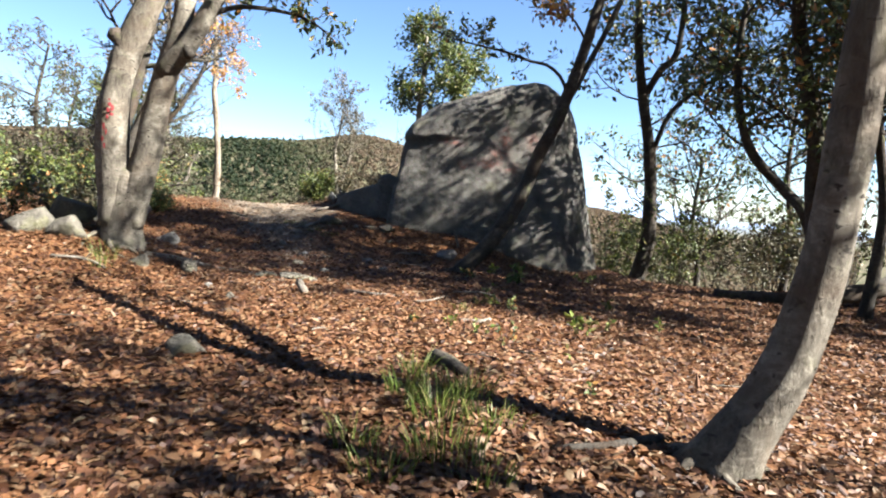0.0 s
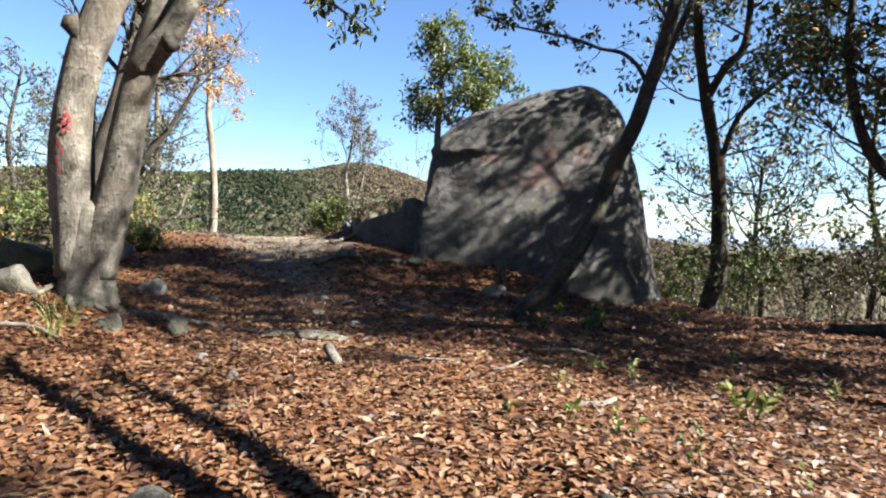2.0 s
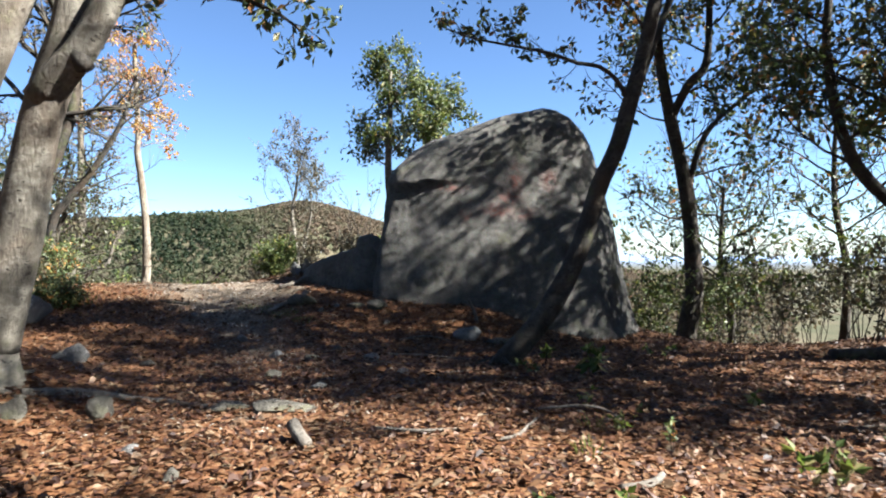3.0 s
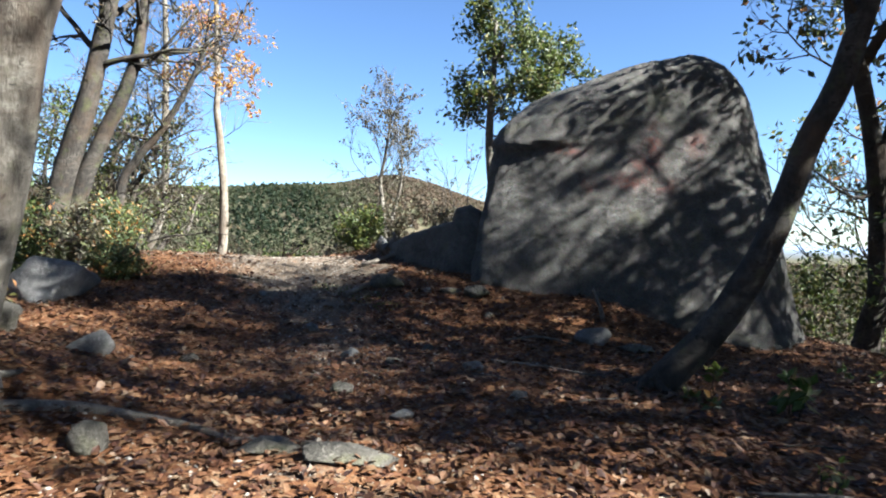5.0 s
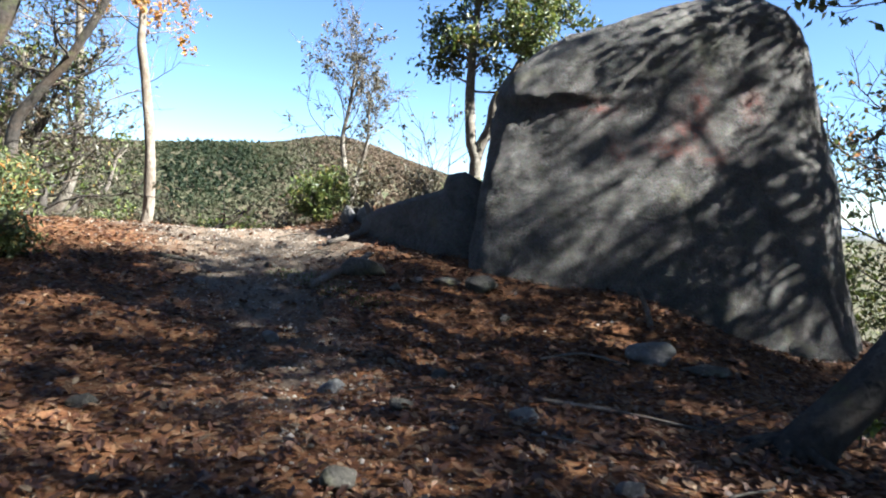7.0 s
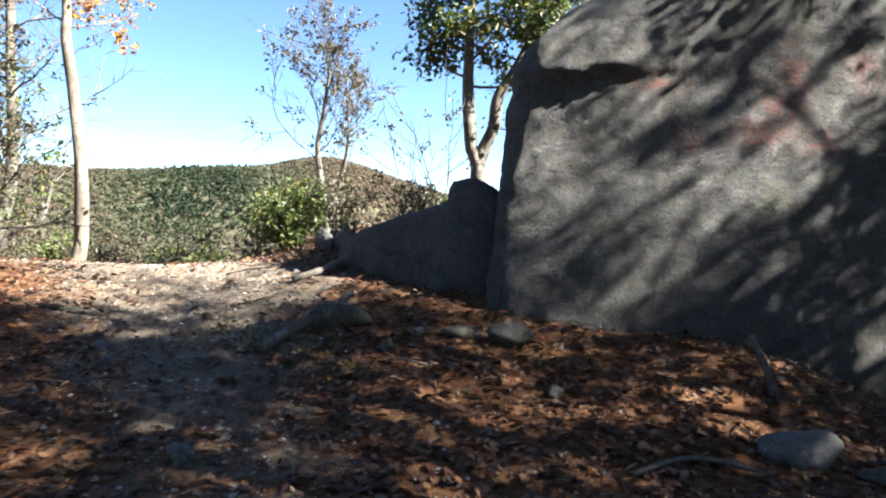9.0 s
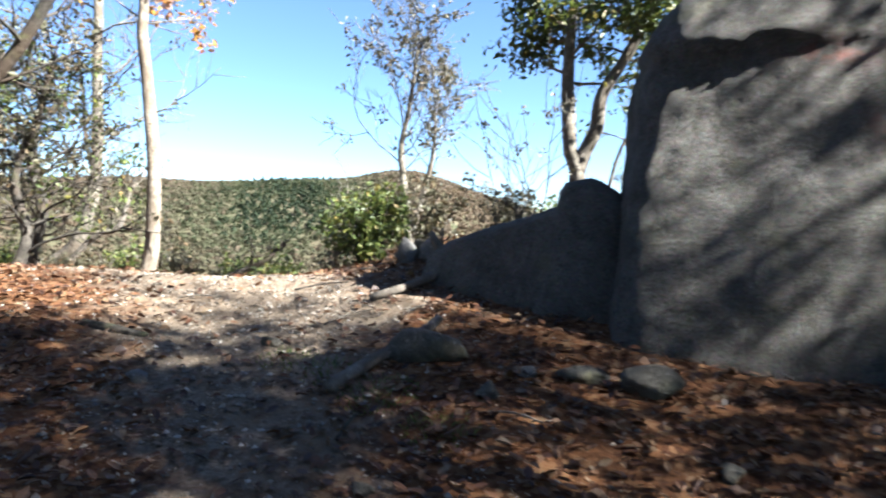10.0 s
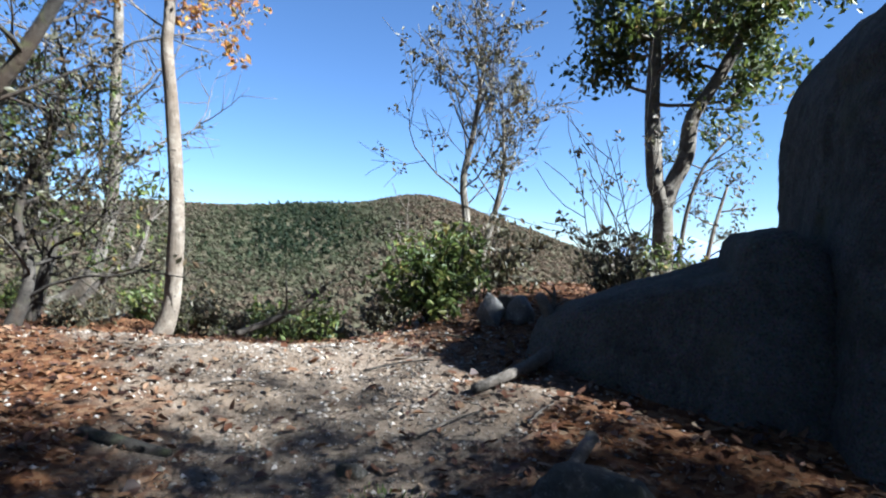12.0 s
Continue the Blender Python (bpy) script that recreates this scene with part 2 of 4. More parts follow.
def ground_z(x, y):
    x, y = np.asarray(x, float), np.asarray(y, float)
    z = 0.78 * ss(12.8, 18.6, y) * ss(1.2, -1.5, x)
    z = z + 0.11 * np.clip(-x - 3.6, 0, 7) * (1 - 0.9 * ss(13, 18, y))
    z = z - 0.095 * np.clip(x - 0.3, 0, 2.4)
    z = z + 0.38 * np.exp(-(((x + 5.4) / 1.0) ** 2 + ((y - 10.5) / 1.1) ** 2))
    z = z + 0.42 * np.exp(-(((x + 2.0) / 1.8) ** 2 + ((y - 21.2) / 2.4) ** 2))
    z = z + 0.34 * np.exp(-(((x - 0.6) / 1.0) ** 2 + ((y - 15.7) / 1.1) ** 2))
    z = z + 0.035 * lumps(x, y, 1.1, 3) + 0.014 * lumps(x, y, 4.0, 4)
    d = np.clip(y - 13.3 - 0.25 * np.clip(x - 6.5, 0, 4), 0, None) * ss(3.4, 5.2, x) + np.clip(x - 11.5, 0, None)
    z = z - np.minimum(0.034 * d * d, 0.55 * d)
    z = z - 0.68 * ss(17.9, 21.8, y) * ss(-3.5, -5.4, x) - 0.12 * ss(-3.2, -4.6, x) * ss(13.5, 16, y) * ss(18.5, 16.5, y)
    brink = 22.3 + 3.5 * ss(-8.5, -10, x)
    d = np.clip(y - brink, 0, None) * ss(-3.8, -5.6, x) + np.clip(y - 23.8, 0, None) * ss(-5.6, -3.8, x)
    z = z - np.minimum(0.07 * d * d, 0.5 * d)
    d = np.clip(-x - 13, 0, None) + np.clip(-y - 14, 0, None)
    z = z - np.minimum(0.03 * d * d, 0.3 * d)
    r, az = np.hypot(x + 1, y), np.degrees(np.arctan2(x + 1, y))
    ridge = 430 * np.tan(np.radians(skyline(az))) + 1.5
    far = -34 + (ridge + 34) * np.exp(-((r - 430) / np.where(r < 430, 190, 420)) ** 2) + 2 * lumps(x, y, 0.035, 5) * ss(60, 300, r)
    far = far * ss(4500, 900, r) - 70 * ss(900, 4500, r)
    far = far + 150 * np.exp(-((r - 3300) / 350) ** 2) * np.exp(-((az - 14) / 5.0) ** 2)
    k = ss(26, 85, r)
    return z * (1 - k) + far * k


def ground(x, y):
    return float(ground_z(x, y))


def trail_mask(x, y):
    """How bare the ground is: 1 on the trodden gravel, 0 under the leaf litter."""
    cx = -2.3 + 0.25 * np.sin(1.9 * y) - 1.3 * ss(11, 15, y) - 1.7 * ss(15, 19.5, y)
    w = 1.0 + 0.75 * ss(14, 19, y)
    t = np.exp(-((x - cx) / w) ** 2) * ss(9.5, 14.0, y) * (0.52 + 0.48 * ss(14.3, 17.6, y)) * ss(23, 21, y)
    return np.clip(t + 0.4 * np.exp(-(((x + 2.2) / 1.2) ** 2 + ((y - 9.6) / 0.9) ** 2)), 0, 1)


# ---- ground ----
radii = np.concatenate([np.linspace(0.01, 3, 14), np.linspace(3.25, 24, 100), np.geomspace(24.4, 90, 60), np.geomspace(93, 900, 90), np.geomspace(940, 4600, 25)])
turns = np.radians(np.arange(0, 360, 1.0))
gx = -1.0 + np.outer(radii, np.sin(turns))
gy = 8.0 * np.exp(-radii / 40)[:, None] + np.outer(radii, np.cos(turns))
gz = ground_z(gx, gy)
nr, na = gx.shape
geo = Geo()
idx = np.arange(nr * na).reshape(nr, na)
nxt = np.roll(idx, -1, 1)
geo.add(np.stack([gx, gy, gz], -1).reshape(-1, 3), np.stack([idx[:-1], nxt[:-1], nxt[1:], idx[1:]], -1).reshape(-1, 4)[:, ::-1].copy())
terrain = part("ground", geo, M_GROUND)
tagged(terrain, "leaf-strewn hilltop ground falling away to wooded hills", "ground", kind="structure")
gr = np.hypot(gx + 1, gy - 8)
# "far" sets where the painted haze colour comes in, from 700 m on
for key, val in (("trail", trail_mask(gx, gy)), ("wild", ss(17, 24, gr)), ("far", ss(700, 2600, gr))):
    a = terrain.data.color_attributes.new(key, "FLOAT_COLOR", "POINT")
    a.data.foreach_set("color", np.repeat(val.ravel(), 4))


# ---- plants ----
def unit(v):
    return v / (np.linalg.norm(v) + 1e-9)


def smooth_path(pts, step=0.2):
    p = np.array(pts, float)
    p = np.vstack([2 * p[0] - p[1], p, 2 * p[-1] - p[-2]])
    out = []
    for i in range(1, len(p) - 2):
        n = max(2, int(np.linalg.norm(p[i + 1] - p[i]) / step))
        for t in np.arange(n) / n:
            a, b, c, d = p[i - 1:i + 3]
            out.append(0.5 * (2 * b + (c - a) * t + (2 * a - 5 * b + 4 * c - d) * t * t + (3 * b - a - 3 * c + d) * t ** 3))
    return np.array(out + [p[-2]])


def tube(geo, path, r0, r1, sides=8, rough=0.0, flare=0.0, power=1.0):
    """A tapered round stem along a path; rough: uneven girth; flare: widening at the foot."""
    path = np.asarray(path, float)
    n = len(path)
    t = np.linspace(0, 1, n)
    rad = r0 + (r1 - r0) * t ** power
    if flare:
        far = np.cumsum(np.r_[0, np.linalg.norm(np.diff(path, axis=0), axis=1)])
        rad = rad * (1 + flare * np.exp(-far / 0.22))
    way = np.gradient(path, axis=0)
    up = np.array([0.31, 0.95, 0.05])
    verts = []
    ang = np.linspace(0, 2 * math.pi, sides, endpoint=False)
    ph = random.random() * 6
    for i in range(n):
        w = unit(way[i])
        a = unit(np.cross(w, up))
        b = np.cross(w, a)
        k = rad[i]
        if rough:
            k = k * (1 + rough * (np.sin(ang * 3 + ph + i * 0.35) * 0.5 + np.sin(ang * 2 - i * 0.6) * 0.35 + 0.3 * np.sin(i * 0.45 + ph)))
            if flare:
                k = k * (1 + 0.35 * flare * np.exp(-i / 2.5) * np.sin(ang * 5 + ph))
        verts.append(path[i] + np.outer(np.cos(ang) * k, a) + np.outer(np.sin(ang) * k, b))
    q = np.arange(n * sides).reshape(n, sides)
    nq = np.roll(q, -1, 1)
    faces = np.stack([q[:-1], nq[:-1], nq[1:], q[1:]], -1).reshape(-1, 4)
    geo.add(np.concatenate(verts), faces)
    geo.f.append(tuple(range(geo.n - n * sides, geo.n - n * sides + sides))[::-1])
    geo.add(path[-1] + unit(way[-1]) * rad[-1] * 0.6, [])
    tip = geo.n - 1 
    geo.f += [(tip - sides + int(i), tip - sides + int((i + 1) % sides), tip) for i in range(sides)]


def leaves(geo, at, size, droop=0.3, seed=0, tint=None, narrow=0.45):
    """Folded leaf blades at the given places."""
    at = np.asarray(at, float).reshape(-1, 3)
    n = len(at)
    if not n:
        return
    k = np.random.RandomState(seed + 17)
    d = k.normal(size=(n, 3))
    d[:, 2] -= droop
    d /= np.linalg.norm(d, axis=1, keepdims=True)
    s = np.cross(d, k.normal(size=(n, 3)))
    s /= np.linalg.norm(s, axis=1, keepdims=True)
    up = np.cross(d, s)
    L = (size * (0.6 + 0.8 * k.rand(n)))[:, None]
    W = L * narrow
    v = np.stack([at, at + d * L * 0.45 + s * W * 0.55 + up * W * 0.2, at + d * L, at + d * L * 0.45 - s * W * 0.55 + up * W * 0.2], 1).reshape(-1, 3)
    b = np.arange(n)[:, None] * 4
    f = np.concatenate([b + [0, 1, 2], b + [0, 2, 3]])
    geo.add(v, f, None if tint is None else np.repeat(np.broadcast_to(tint, (n,)), 4))


def grow(wood, start, way, length, r, depth, spots, wobble=0.25, lift=0.12, split=4):
    """A branch with side branches; spots gathers places for leaves along the thin ends."""
    n = max(3, int(length / 0.22))
    p, w = np.array(start, float), unit(np.array(way, float))
    path = [p]
    for i in range(n):
        w = unit(w + np.array([random.gauss(0, wobble), random.gauss(0, wobble), random.gauss(0, wobble) + lift]) * 0.6)
        p = p + w * length / n
        path.append(p)
    path = np.array(path)
    tube(wood, path, r, max(r * 0.3, 0.004), 6 if r > 0.03 else 4 if r > 0.012 else 3)
    if depth == 0:
        spots.append(path[1:])
        return
    for j in range(split):
        i = int((0.3 + 0.7 * (j + random.random() * 0.8) / split) * n)
        i = min(max(i, 1), n)
        side = unit(np.cross(path[i] - path[i - 1], [random.gauss(0, 1), random.gauss(0, 1), random.gauss(0, 1)]))
        d = unit(unit(path[i] - path[i - 1]) * 0.75 + side * random.uniform(0.5, 1.0))
        grow(wood, path[i], d, length * random.uniform(0.4, 0.65), max(r * 0.5, 0.004), depth - 1, spots, wobble, lift, split)
    if depth == 1:
        spots.append(path[n // 2:])


def foliage(geo, spots, count, size, spread, seed, droop=0.4, narrow=0.45, clump=9):
    if not spots or not count:
        return
    pts = np.concatenate(spots)
    k = np.random.RandomState(seed)
    tufts = pts[k.randint(0, len(pts), max(1, count // clump))]
    tufts = tufts + k.normal(size=tufts.shape) * spread * 0.6
    at = tufts[k.randint(0, len(tufts), count)] + k.normal(size=(count, 3)) * spread * 0.8
    leaves(geo, at, size, droop, seed, None, narrow)


def tree(name, base, stems, label, bark, limbs, leaf=None, count=0, size=0.09, spread=0.12, flare=0.3, seed=1, depth=2, category="tree", group="", narrow=0.45, sides=14, droop=0.4, clump=9):
    """stems: (points, foot radius, end radius). limbs: (stem, share of its length, way, length, radius)."""
    random.seed(seed)
    root = thing(name, base, label, category, group)
    paths = []
    for i, (pts, r0, r1) in enumerate(stems):
        g = Geo()
        path = smooth_path(pts, 0.12)
        tube(g, path, r0, r1, sides, 0.08, flare if i == 0 else 0)
        paths.append(path)
        part("trunk" if i == 0 else "stem", g, bark, root, origin=base)
    spots, crown = [], Geo()
    for s, u, way, length, r in limbs:
        p = paths[s][min(int(u * len(paths[s])), len(paths[s]) - 1)]
        wood = Geo()
        grow(wood, p, way, length, r, depth, spots)
        part("limb", wood, bark, root, origin=base)
    if leaf and count:
        foliage(crown, spots, count, size, spread, seed, droop, narrow, clump)
        part("crown", crown, leaf, root, origin=base, smooth=False)
    return root


def round_limbs(stem, n, low, high, length, r, seed, lift=0.5):
    k = random.Random(seed)
    out = []
    for i in range(n):
        a = i * 2.4 + k.random()
        u = low + (high - low) * i / max(1, n - 1)
        out.append((stem, u, (math.cos(a), math.sin(a), lift * k.uniform(0.4, 1.3)), length * k.uniform(0.7, 1.2) * (1.15 - 0.5 * (u - low) / (high - low + 0.01)), r))
    return out


def bough(wood, spots, pts, r0, r1, twigs, length=0.6, depth=1, lift=0.1):
    """A shaped limb with twigs along its outer part."""
    path = smooth_path(pts, 0.15)
    tube(wood, path, r0, r1, 8, 0.05)
    for i in range(twigs):
        j = int((0.35 + 0.65 * (i + random.random()) / twigs) * (len(path) - 1))
        j = max(1, min(j, len(path) - 1))
        w = unit(path[j] - path[j - 1])
        d = unit(w * 0.6 + np.array([random.gauss(0, 0.6), random.gauss(0, 0.6), random.gauss(0.1, 0.5)]))
        grow(wood, path[j], d, length * random.uniform(0.6, 1.2), max(r1 * 0.8, 0.006), depth, spots, 0.25, lift, 3)
    spots.append(path[-3:])


def add_bough(root, base, boughs, bark, leaf, count, size, spread, seed, narrow=0.45):
    random.seed(seed)
    wood, spots, crown = Geo(), [], Geo()
    for args in boughs:
        bough(wood, spots, *args)
    part("bough", wood, bark, root, origin=base)
    if count:
        foliage(crown, spots, count, size, spread, seed, 0.5, narrow)
        part("foliage", crown, leaf, root, origin=base, smooth=False)


# ---- the great boulder ----
def closed_curve(corners, n, soft):
    p = np.array(corners + corners[:1], float)
    seg = np.r_[0, np.cumsum(np.linalg.norm(np.diff(p, axis=0), axis=1))]
    s = np.linspace(0, seg[-1], n, endpoint=False)
    c = np.stack([np.interp(s, seg, p[:, 0]), np.interp(s, seg, p[:, 1])], 1)
    for _ in range(soft):
        c = 0.5 * c + 0.25 * (np.roll(c, 1, 0) + np.roll(c, -1, 0))
    return c


def rock_mesh(name, foot, rim, top, low, n=150, levels=56, soft=30, amp=0.12, seed=3, stain=None, round_top=0.07):
    a, b = closed_curve(foot, n, soft), closed_curve(rim, n, soft)
    mid = b.mean(0)
    rings = []
    for u in np.linspace(0, 1, levels):
        c = a + (b - a) * u
        k = max(0.0, (u - (1 - round_top * 2)) / (round_top * 2))
        c = mid + (c - mid) * (1 - 0.10 * k * k)
        zt = top(c[:, 0], c[:, 1])
        rings.append(np.column_stack([c, low + (zt - low) * (u - 0.035 * k * k)]))
    for q in (0.82, 0.66, 0.5, 0.34, 0.18, 0.06):
        c = mid + (rings[levels - 1][:, :2] - mid) * q
        rings.append(np.column_stack([c, top(c[:, 0], c[:, 1]) - 0.02 * q]))
    v = np.concatenate(rings)
    m = len(rings)
    i = np.arange(m * n).reshape(m, n)
    j = np.roll(i, -1, 1)
    f = np.stack([i[:-1], j[:-1], j[1:], i[1:]], -1).reshape(-1, 4)
    me = bpy.data.meshes.new(name)
    me.from_pydata(v.tolist(), [], f.tolist() + [tuple(range((m - 1) * n, m * n))])
    me.update()
    nrm = np.array([w.normal[:] for w in me.vertices])
    off = Vector((seed * 3.1, seed * 1.7, seed))
    for w, nn in zip(me.vertices, nrm):
        p = Vector(w.co)
        d = amp * 1.0 * noise.noise(p * 0.5 + off) + amp * 0.4 * noise.noise(p * 1.3 + off)
        d += amp * 0.15 * noise.noise(p * 3.2 + off) + amp * 0.13 * noise.noise(p * 7.5 + off) + amp * 0.09 * noise.noise(p * 15.0 + off)
        if stain is not None and p.y < 17.6:
            shelf = 2.72 + 0.05 * p.x + 0.06 * noise.noise(Vector((p.x * 2, 0, 5)))
            d += 0.10 * max(0.0, min(1.0, (p.z - shelf) / 0.10)) * max(0.0, min(1.0, (0.9 - p.x) / 1.2)) - 0.03
        w.co += Vector(nn) * d
    me.polygons.foreach_set("use_smooth", [True] * len(me.polygons))
    if stain is not None:
        t = stain(v)
        at = me.color_attributes.new("stain", "FLOAT_COLOR", "POINT")
        at.data.foreach_set("color", np.repeat(t, 4))
    return me


def great_top(x, y):
    return np.interp(x, [-1.5, -1.15, -0.8, -0.4, 0.4, 1.4, 2.05, 2.55, 3.05, 3.6], [2.75, 3.02, 3.30, 3.52, 3.88, 4.22, 4.36, 4.36, 4.2, 3.7]) + 0.03 * (17.4 - y)


def red_stain(v):
    t = np.zeros(len(v))
    for cx, cz, wx, wz in ((1.35, 2.85, 0.12, 0.3), (1.2, 2.45, 0.22, 0.28), (0.95, 2.2, 0.3, 0.14), (0.35, 2.12, 0.12, 0.12), (0.05, 2.7, 0.28, 0.1), (2.0, 2.8, 0.14, 0.22), (1.5, 2.15, 0.2, 0.12)):
        t = np.maximum(t, np.exp(-((v[:, 0] - cx) / wx) ** 2 - ((v[:, 2] - cz) / wz) ** 2) * (v[:, 1] < 17.2))
    return t


boulder = new("boulder", rock_mesh("boulder", [(-1.75, 15.9), (0.6, 15.66), (3.35, 15.5), (4.15, 16.6), (4.2, 18.8), (-1.0, 19.4)],
                                   [(-1.2, 17.05), (0.8, 16.85), (2.78, 16.85), (3.12, 17.4), (3.15, 18.7), (-0.9, 19.1)], great_top, -1.3, 330, 130, 32, 0.12, 3, red_stain))
boulder.data.materials.append(M_ROCK)
tagged(boulder, "huge grey granite boulder with faded red stains, standing on leaf litter", "boulder")


def low_boulder(name, foot, rim, heights, low, seed, label, amp=0.09, material=None):
    xs, zs = heights
    me = rock_mesh(name, foot, rim, lambda x, y: np.interp(x, xs, zs), low, 90, 34, 20, amp, seed, None, 0.28)
    ob = new(name, me)
    me.materials.append(material or M_ROCK)
    return tagged(ob, label, "boulder")


low_boulder("boulder", [(-2.25, 16.85), (-0.95, 16.7), (-0.55, 18.3), (-2.0, 18.4)], [(-1.85, 17.15), (-1.25, 17.1), (-1.1, 18.0), (-1.75, 18.0)],
            ([-2.0, -1.75, -1.5, -1.1, -0.8], [1.55, 1.77, 1.82, 1.62, 1.5]), 0.0, 11, "dark upright granite block wedged against the huge boulder")
low_boulder("boulder", [(-3.25, 17.9), (-1.7, 16.75), (-1.2, 18.4), (-2.9, 18.9)], [(-3.05, 18.1), (-1.65, 17.0), (-1.2, 18.2), (-2.8, 18.6)],
            ([-3.1, -2.75, -2.2, -1.5], [0.96, 1.14, 1.38, 1.66]), 0.1, 12, "low sloping grey granite boulder, shaded, with dry moss")


# ---- trees ----
T1 = (-4.95, 10.1, ground(-4.95, 10.1) - 0.1)
t1 = tree("tree", T1, [
    ([(-4.9, 10.12, T1[2] - 0.35), (-4.9, 10.12, T1[2] + 0.1), (-4.89, 10.12, 0.9), (-4.86, 10.12, 1.28), (-4.84, 10.12, 1.42)], 0.35, 0.20),
    ([(-4.98, 10.1, 0.6), (-5.0, 10.1, 1.0), (-5.05, 10.08, 1.5), (-5.05, 10.05, 2.3), (-4.94, 10.05, 2.95), (-4.72, 10.1, 3.6), (-4.45, 10.2, 4.4), (-4.5, 10.3, 5.6)], 0.255, 0.15),
    ([(-4.82, 10.12, 0.6), (-4.74, 10.13, 1.0), (-4.57, 10.15, 1.75), (-4.4, 10.15, 2.6), (-4.25, 10.18, 3.2), (-4.12, 10.2, 3.8), (-4.0, 10.3, 5.2)], 0.235, 0.12),
    ([(-4.36, 10.13, 2.9), (-4.18, 10.08, 3.12), (-4.0, 10.05, 3.3), (-3.86, 10.05, 3.52), (-3.74, 10.1, 3.8), (-3.5, 10.2, 4.3)], 0.17, 0.11)],
    "twin-stemmed pale grey tree with a red paint mark on its bark", M_BARK,
    round_limbs(1, 5, 0.75, 1.0, 1.9, 0.06, 5) + round_limbs(2, 5, 0.8, 1.0, 1.9, 0.05, 6), M_DARKLEAF, 900, 0.11, 0.1, 0.35, 11)
add_bough(t1, T1, [([(-3.74, 10.1, 3.8), (-3.3, 10.2, 3.98), (-2.8, 10.4, 4.02), (-2.3, 10.6, 3.95), (-1.95, 10.7, 3.7)], 0.05, 0.012, 10, 0.45),
                   ([(-3.5, 10.2, 4.3), (-3.0, 10.3, 4.5), (-2.4, 10.4, 4.4)], 0.04, 0.012, 6, 0.5)], M_BARKDARK, M_DARKLEAF, 420, 0.12, 0.07, 21)
g = Geo()
tube(g, smooth_path([(-4.82, 10.03, 3.2), (-4.97, 9.98, 3.36), (-5.04, 9.95, 3.44)], 0.05), 0.14, 0.115, 12, 0.12)
part("branch_stub", g, M_BARKDARK, t1, "dark broken branch stub", T1)
g = Geo()
tube(g, smooth_path([(-4.0, 10.02, 3.32), (-3.92, 9.98, 3.22), (-3.89, 9.97, 3.17)], 0.04), 0.11, 0.08, 12, 0.12)
part("branch_stub", g, M_BARKDARK, t1, "dark broken branch stub", T1)


def paint_patch(root, base, centre, path_r, spots, material):
    """Paint daubed on a round stem that stands about upright."""
    g = Geo()
    k = random.Random(4)
    for du, dz, w, h in spots:
        ring = []
        for i in range(14):
            t = 2 * math.pi * i / 14
            s = 0.75 + 0.4 * k.random()
            ang = -math.pi / 2 + (du + w * math.cos(t) * s) / path_r
            ring.append((centre[0] + math.cos(ang) * (path_r + 0.012), centre[1] + math.sin(ang) * (path_r + 0.012), centre[2] + dz + h * math.sin(t) * s))
        mid = np.mean(ring, 0)
        mid[1] = min(p[1] for p in ring) - 0.002
        g.add([*ring, mid], [(i, (i + 1) % 14, 14) for i in range(14)])
    part("paint_mark", g, material, root, "faded red paint daub", base)


paint_patch(t1, T1, (-5.05, 10.05, 2.3), 0.25, [(0.07, 0.08, 0.03, 0.035), (0.10, 0.03, 0.022, 0.045), (0.05, 0.0, 0.028, 0.03), (0.09, -0.06, 0.03, 0.025), (0.04, -0.1, 0.016, 0.04), (0.0, -0.24, 0.02, 0.06), (0.03, -0.32, 0.014, 0.05),
                                               (-0.02, -0.42, 0.02, 0.05), (0.01, -0.52, 0.013, 0.05), (0.06, 0.15, 0.014, 0.02)], M_RED)

T2 = (0.33, 12.1, ground(0.33, 12.1) - 0.1)
t2 = tree("tree", T2, [
    ([(0.28, 12.1, T2[2]), (0.42, 12.1, 0.12), (0.78, 12.12, 0.52), (1.08, 12.15, 0.95), (1.32, 12.18, 1.4), (1.50, 12.2, 1.9), (1.63, 12.2, 2.32), (1.86, 12.2, 2.8), (2.03, 12.2, 3.33), (2.23, 12.2, 4.02), (2.40, 12.2, 4.75), (2.8, 12.3, 6.4), (3.0, 12.4, 8.6)], 0.150, 0.04),
    ([(1.84, 12.2, 2.72), (2.0, 12.35, 3.1), (2.35, 12.6, 3.8), (2.9, 12.9, 5.0), (3.4, 13.0, 6.4), (3.8, 13.0, 8.0)], 0.06, 0.04)],
    "dark leaning tree with a curved trunk, shading the boulder", M_BARKDARK,
    round_limbs(0, 13, 0.6, 1.0, 2.3, 0.04, 7) + round_limbs(1, 9, 0.6, 1.0, 2.2, 0.035, 8), M_DARKLEAF, 4200, 0.125, 0.18, 0.35, 12)
add_bough(t2, T2, [([(2.02, 12.2, 3.4), (1.86, 12.15, 3.66), (1.6, 12.1, 3.83), (1.32, 12.1, 3.87), (0.9, 12.0, 3.97), (0.45, 12.0, 4.05), (-0.1, 12.0, 4.15), (-0.5, 12.0, 4.3)], 0.035, 0.01, 16, 0.4)],
          M_BARKDARK, M_DARKLEAF, 420, 0.095, 0.06, 22)
add_bough(t2, T2, [([(2.28, 12.2, 4.3), (2.05, 12.15, 4.62), (1.8, 12.1, 4.78), (1.5, 12.1, 4.82), (1.2, 12.1, 4.8)], 0.025, 0.008, 10, 0.35)], M_BARKDARK, M_AUTUMN, 420, 0.1, 0.07, 23)

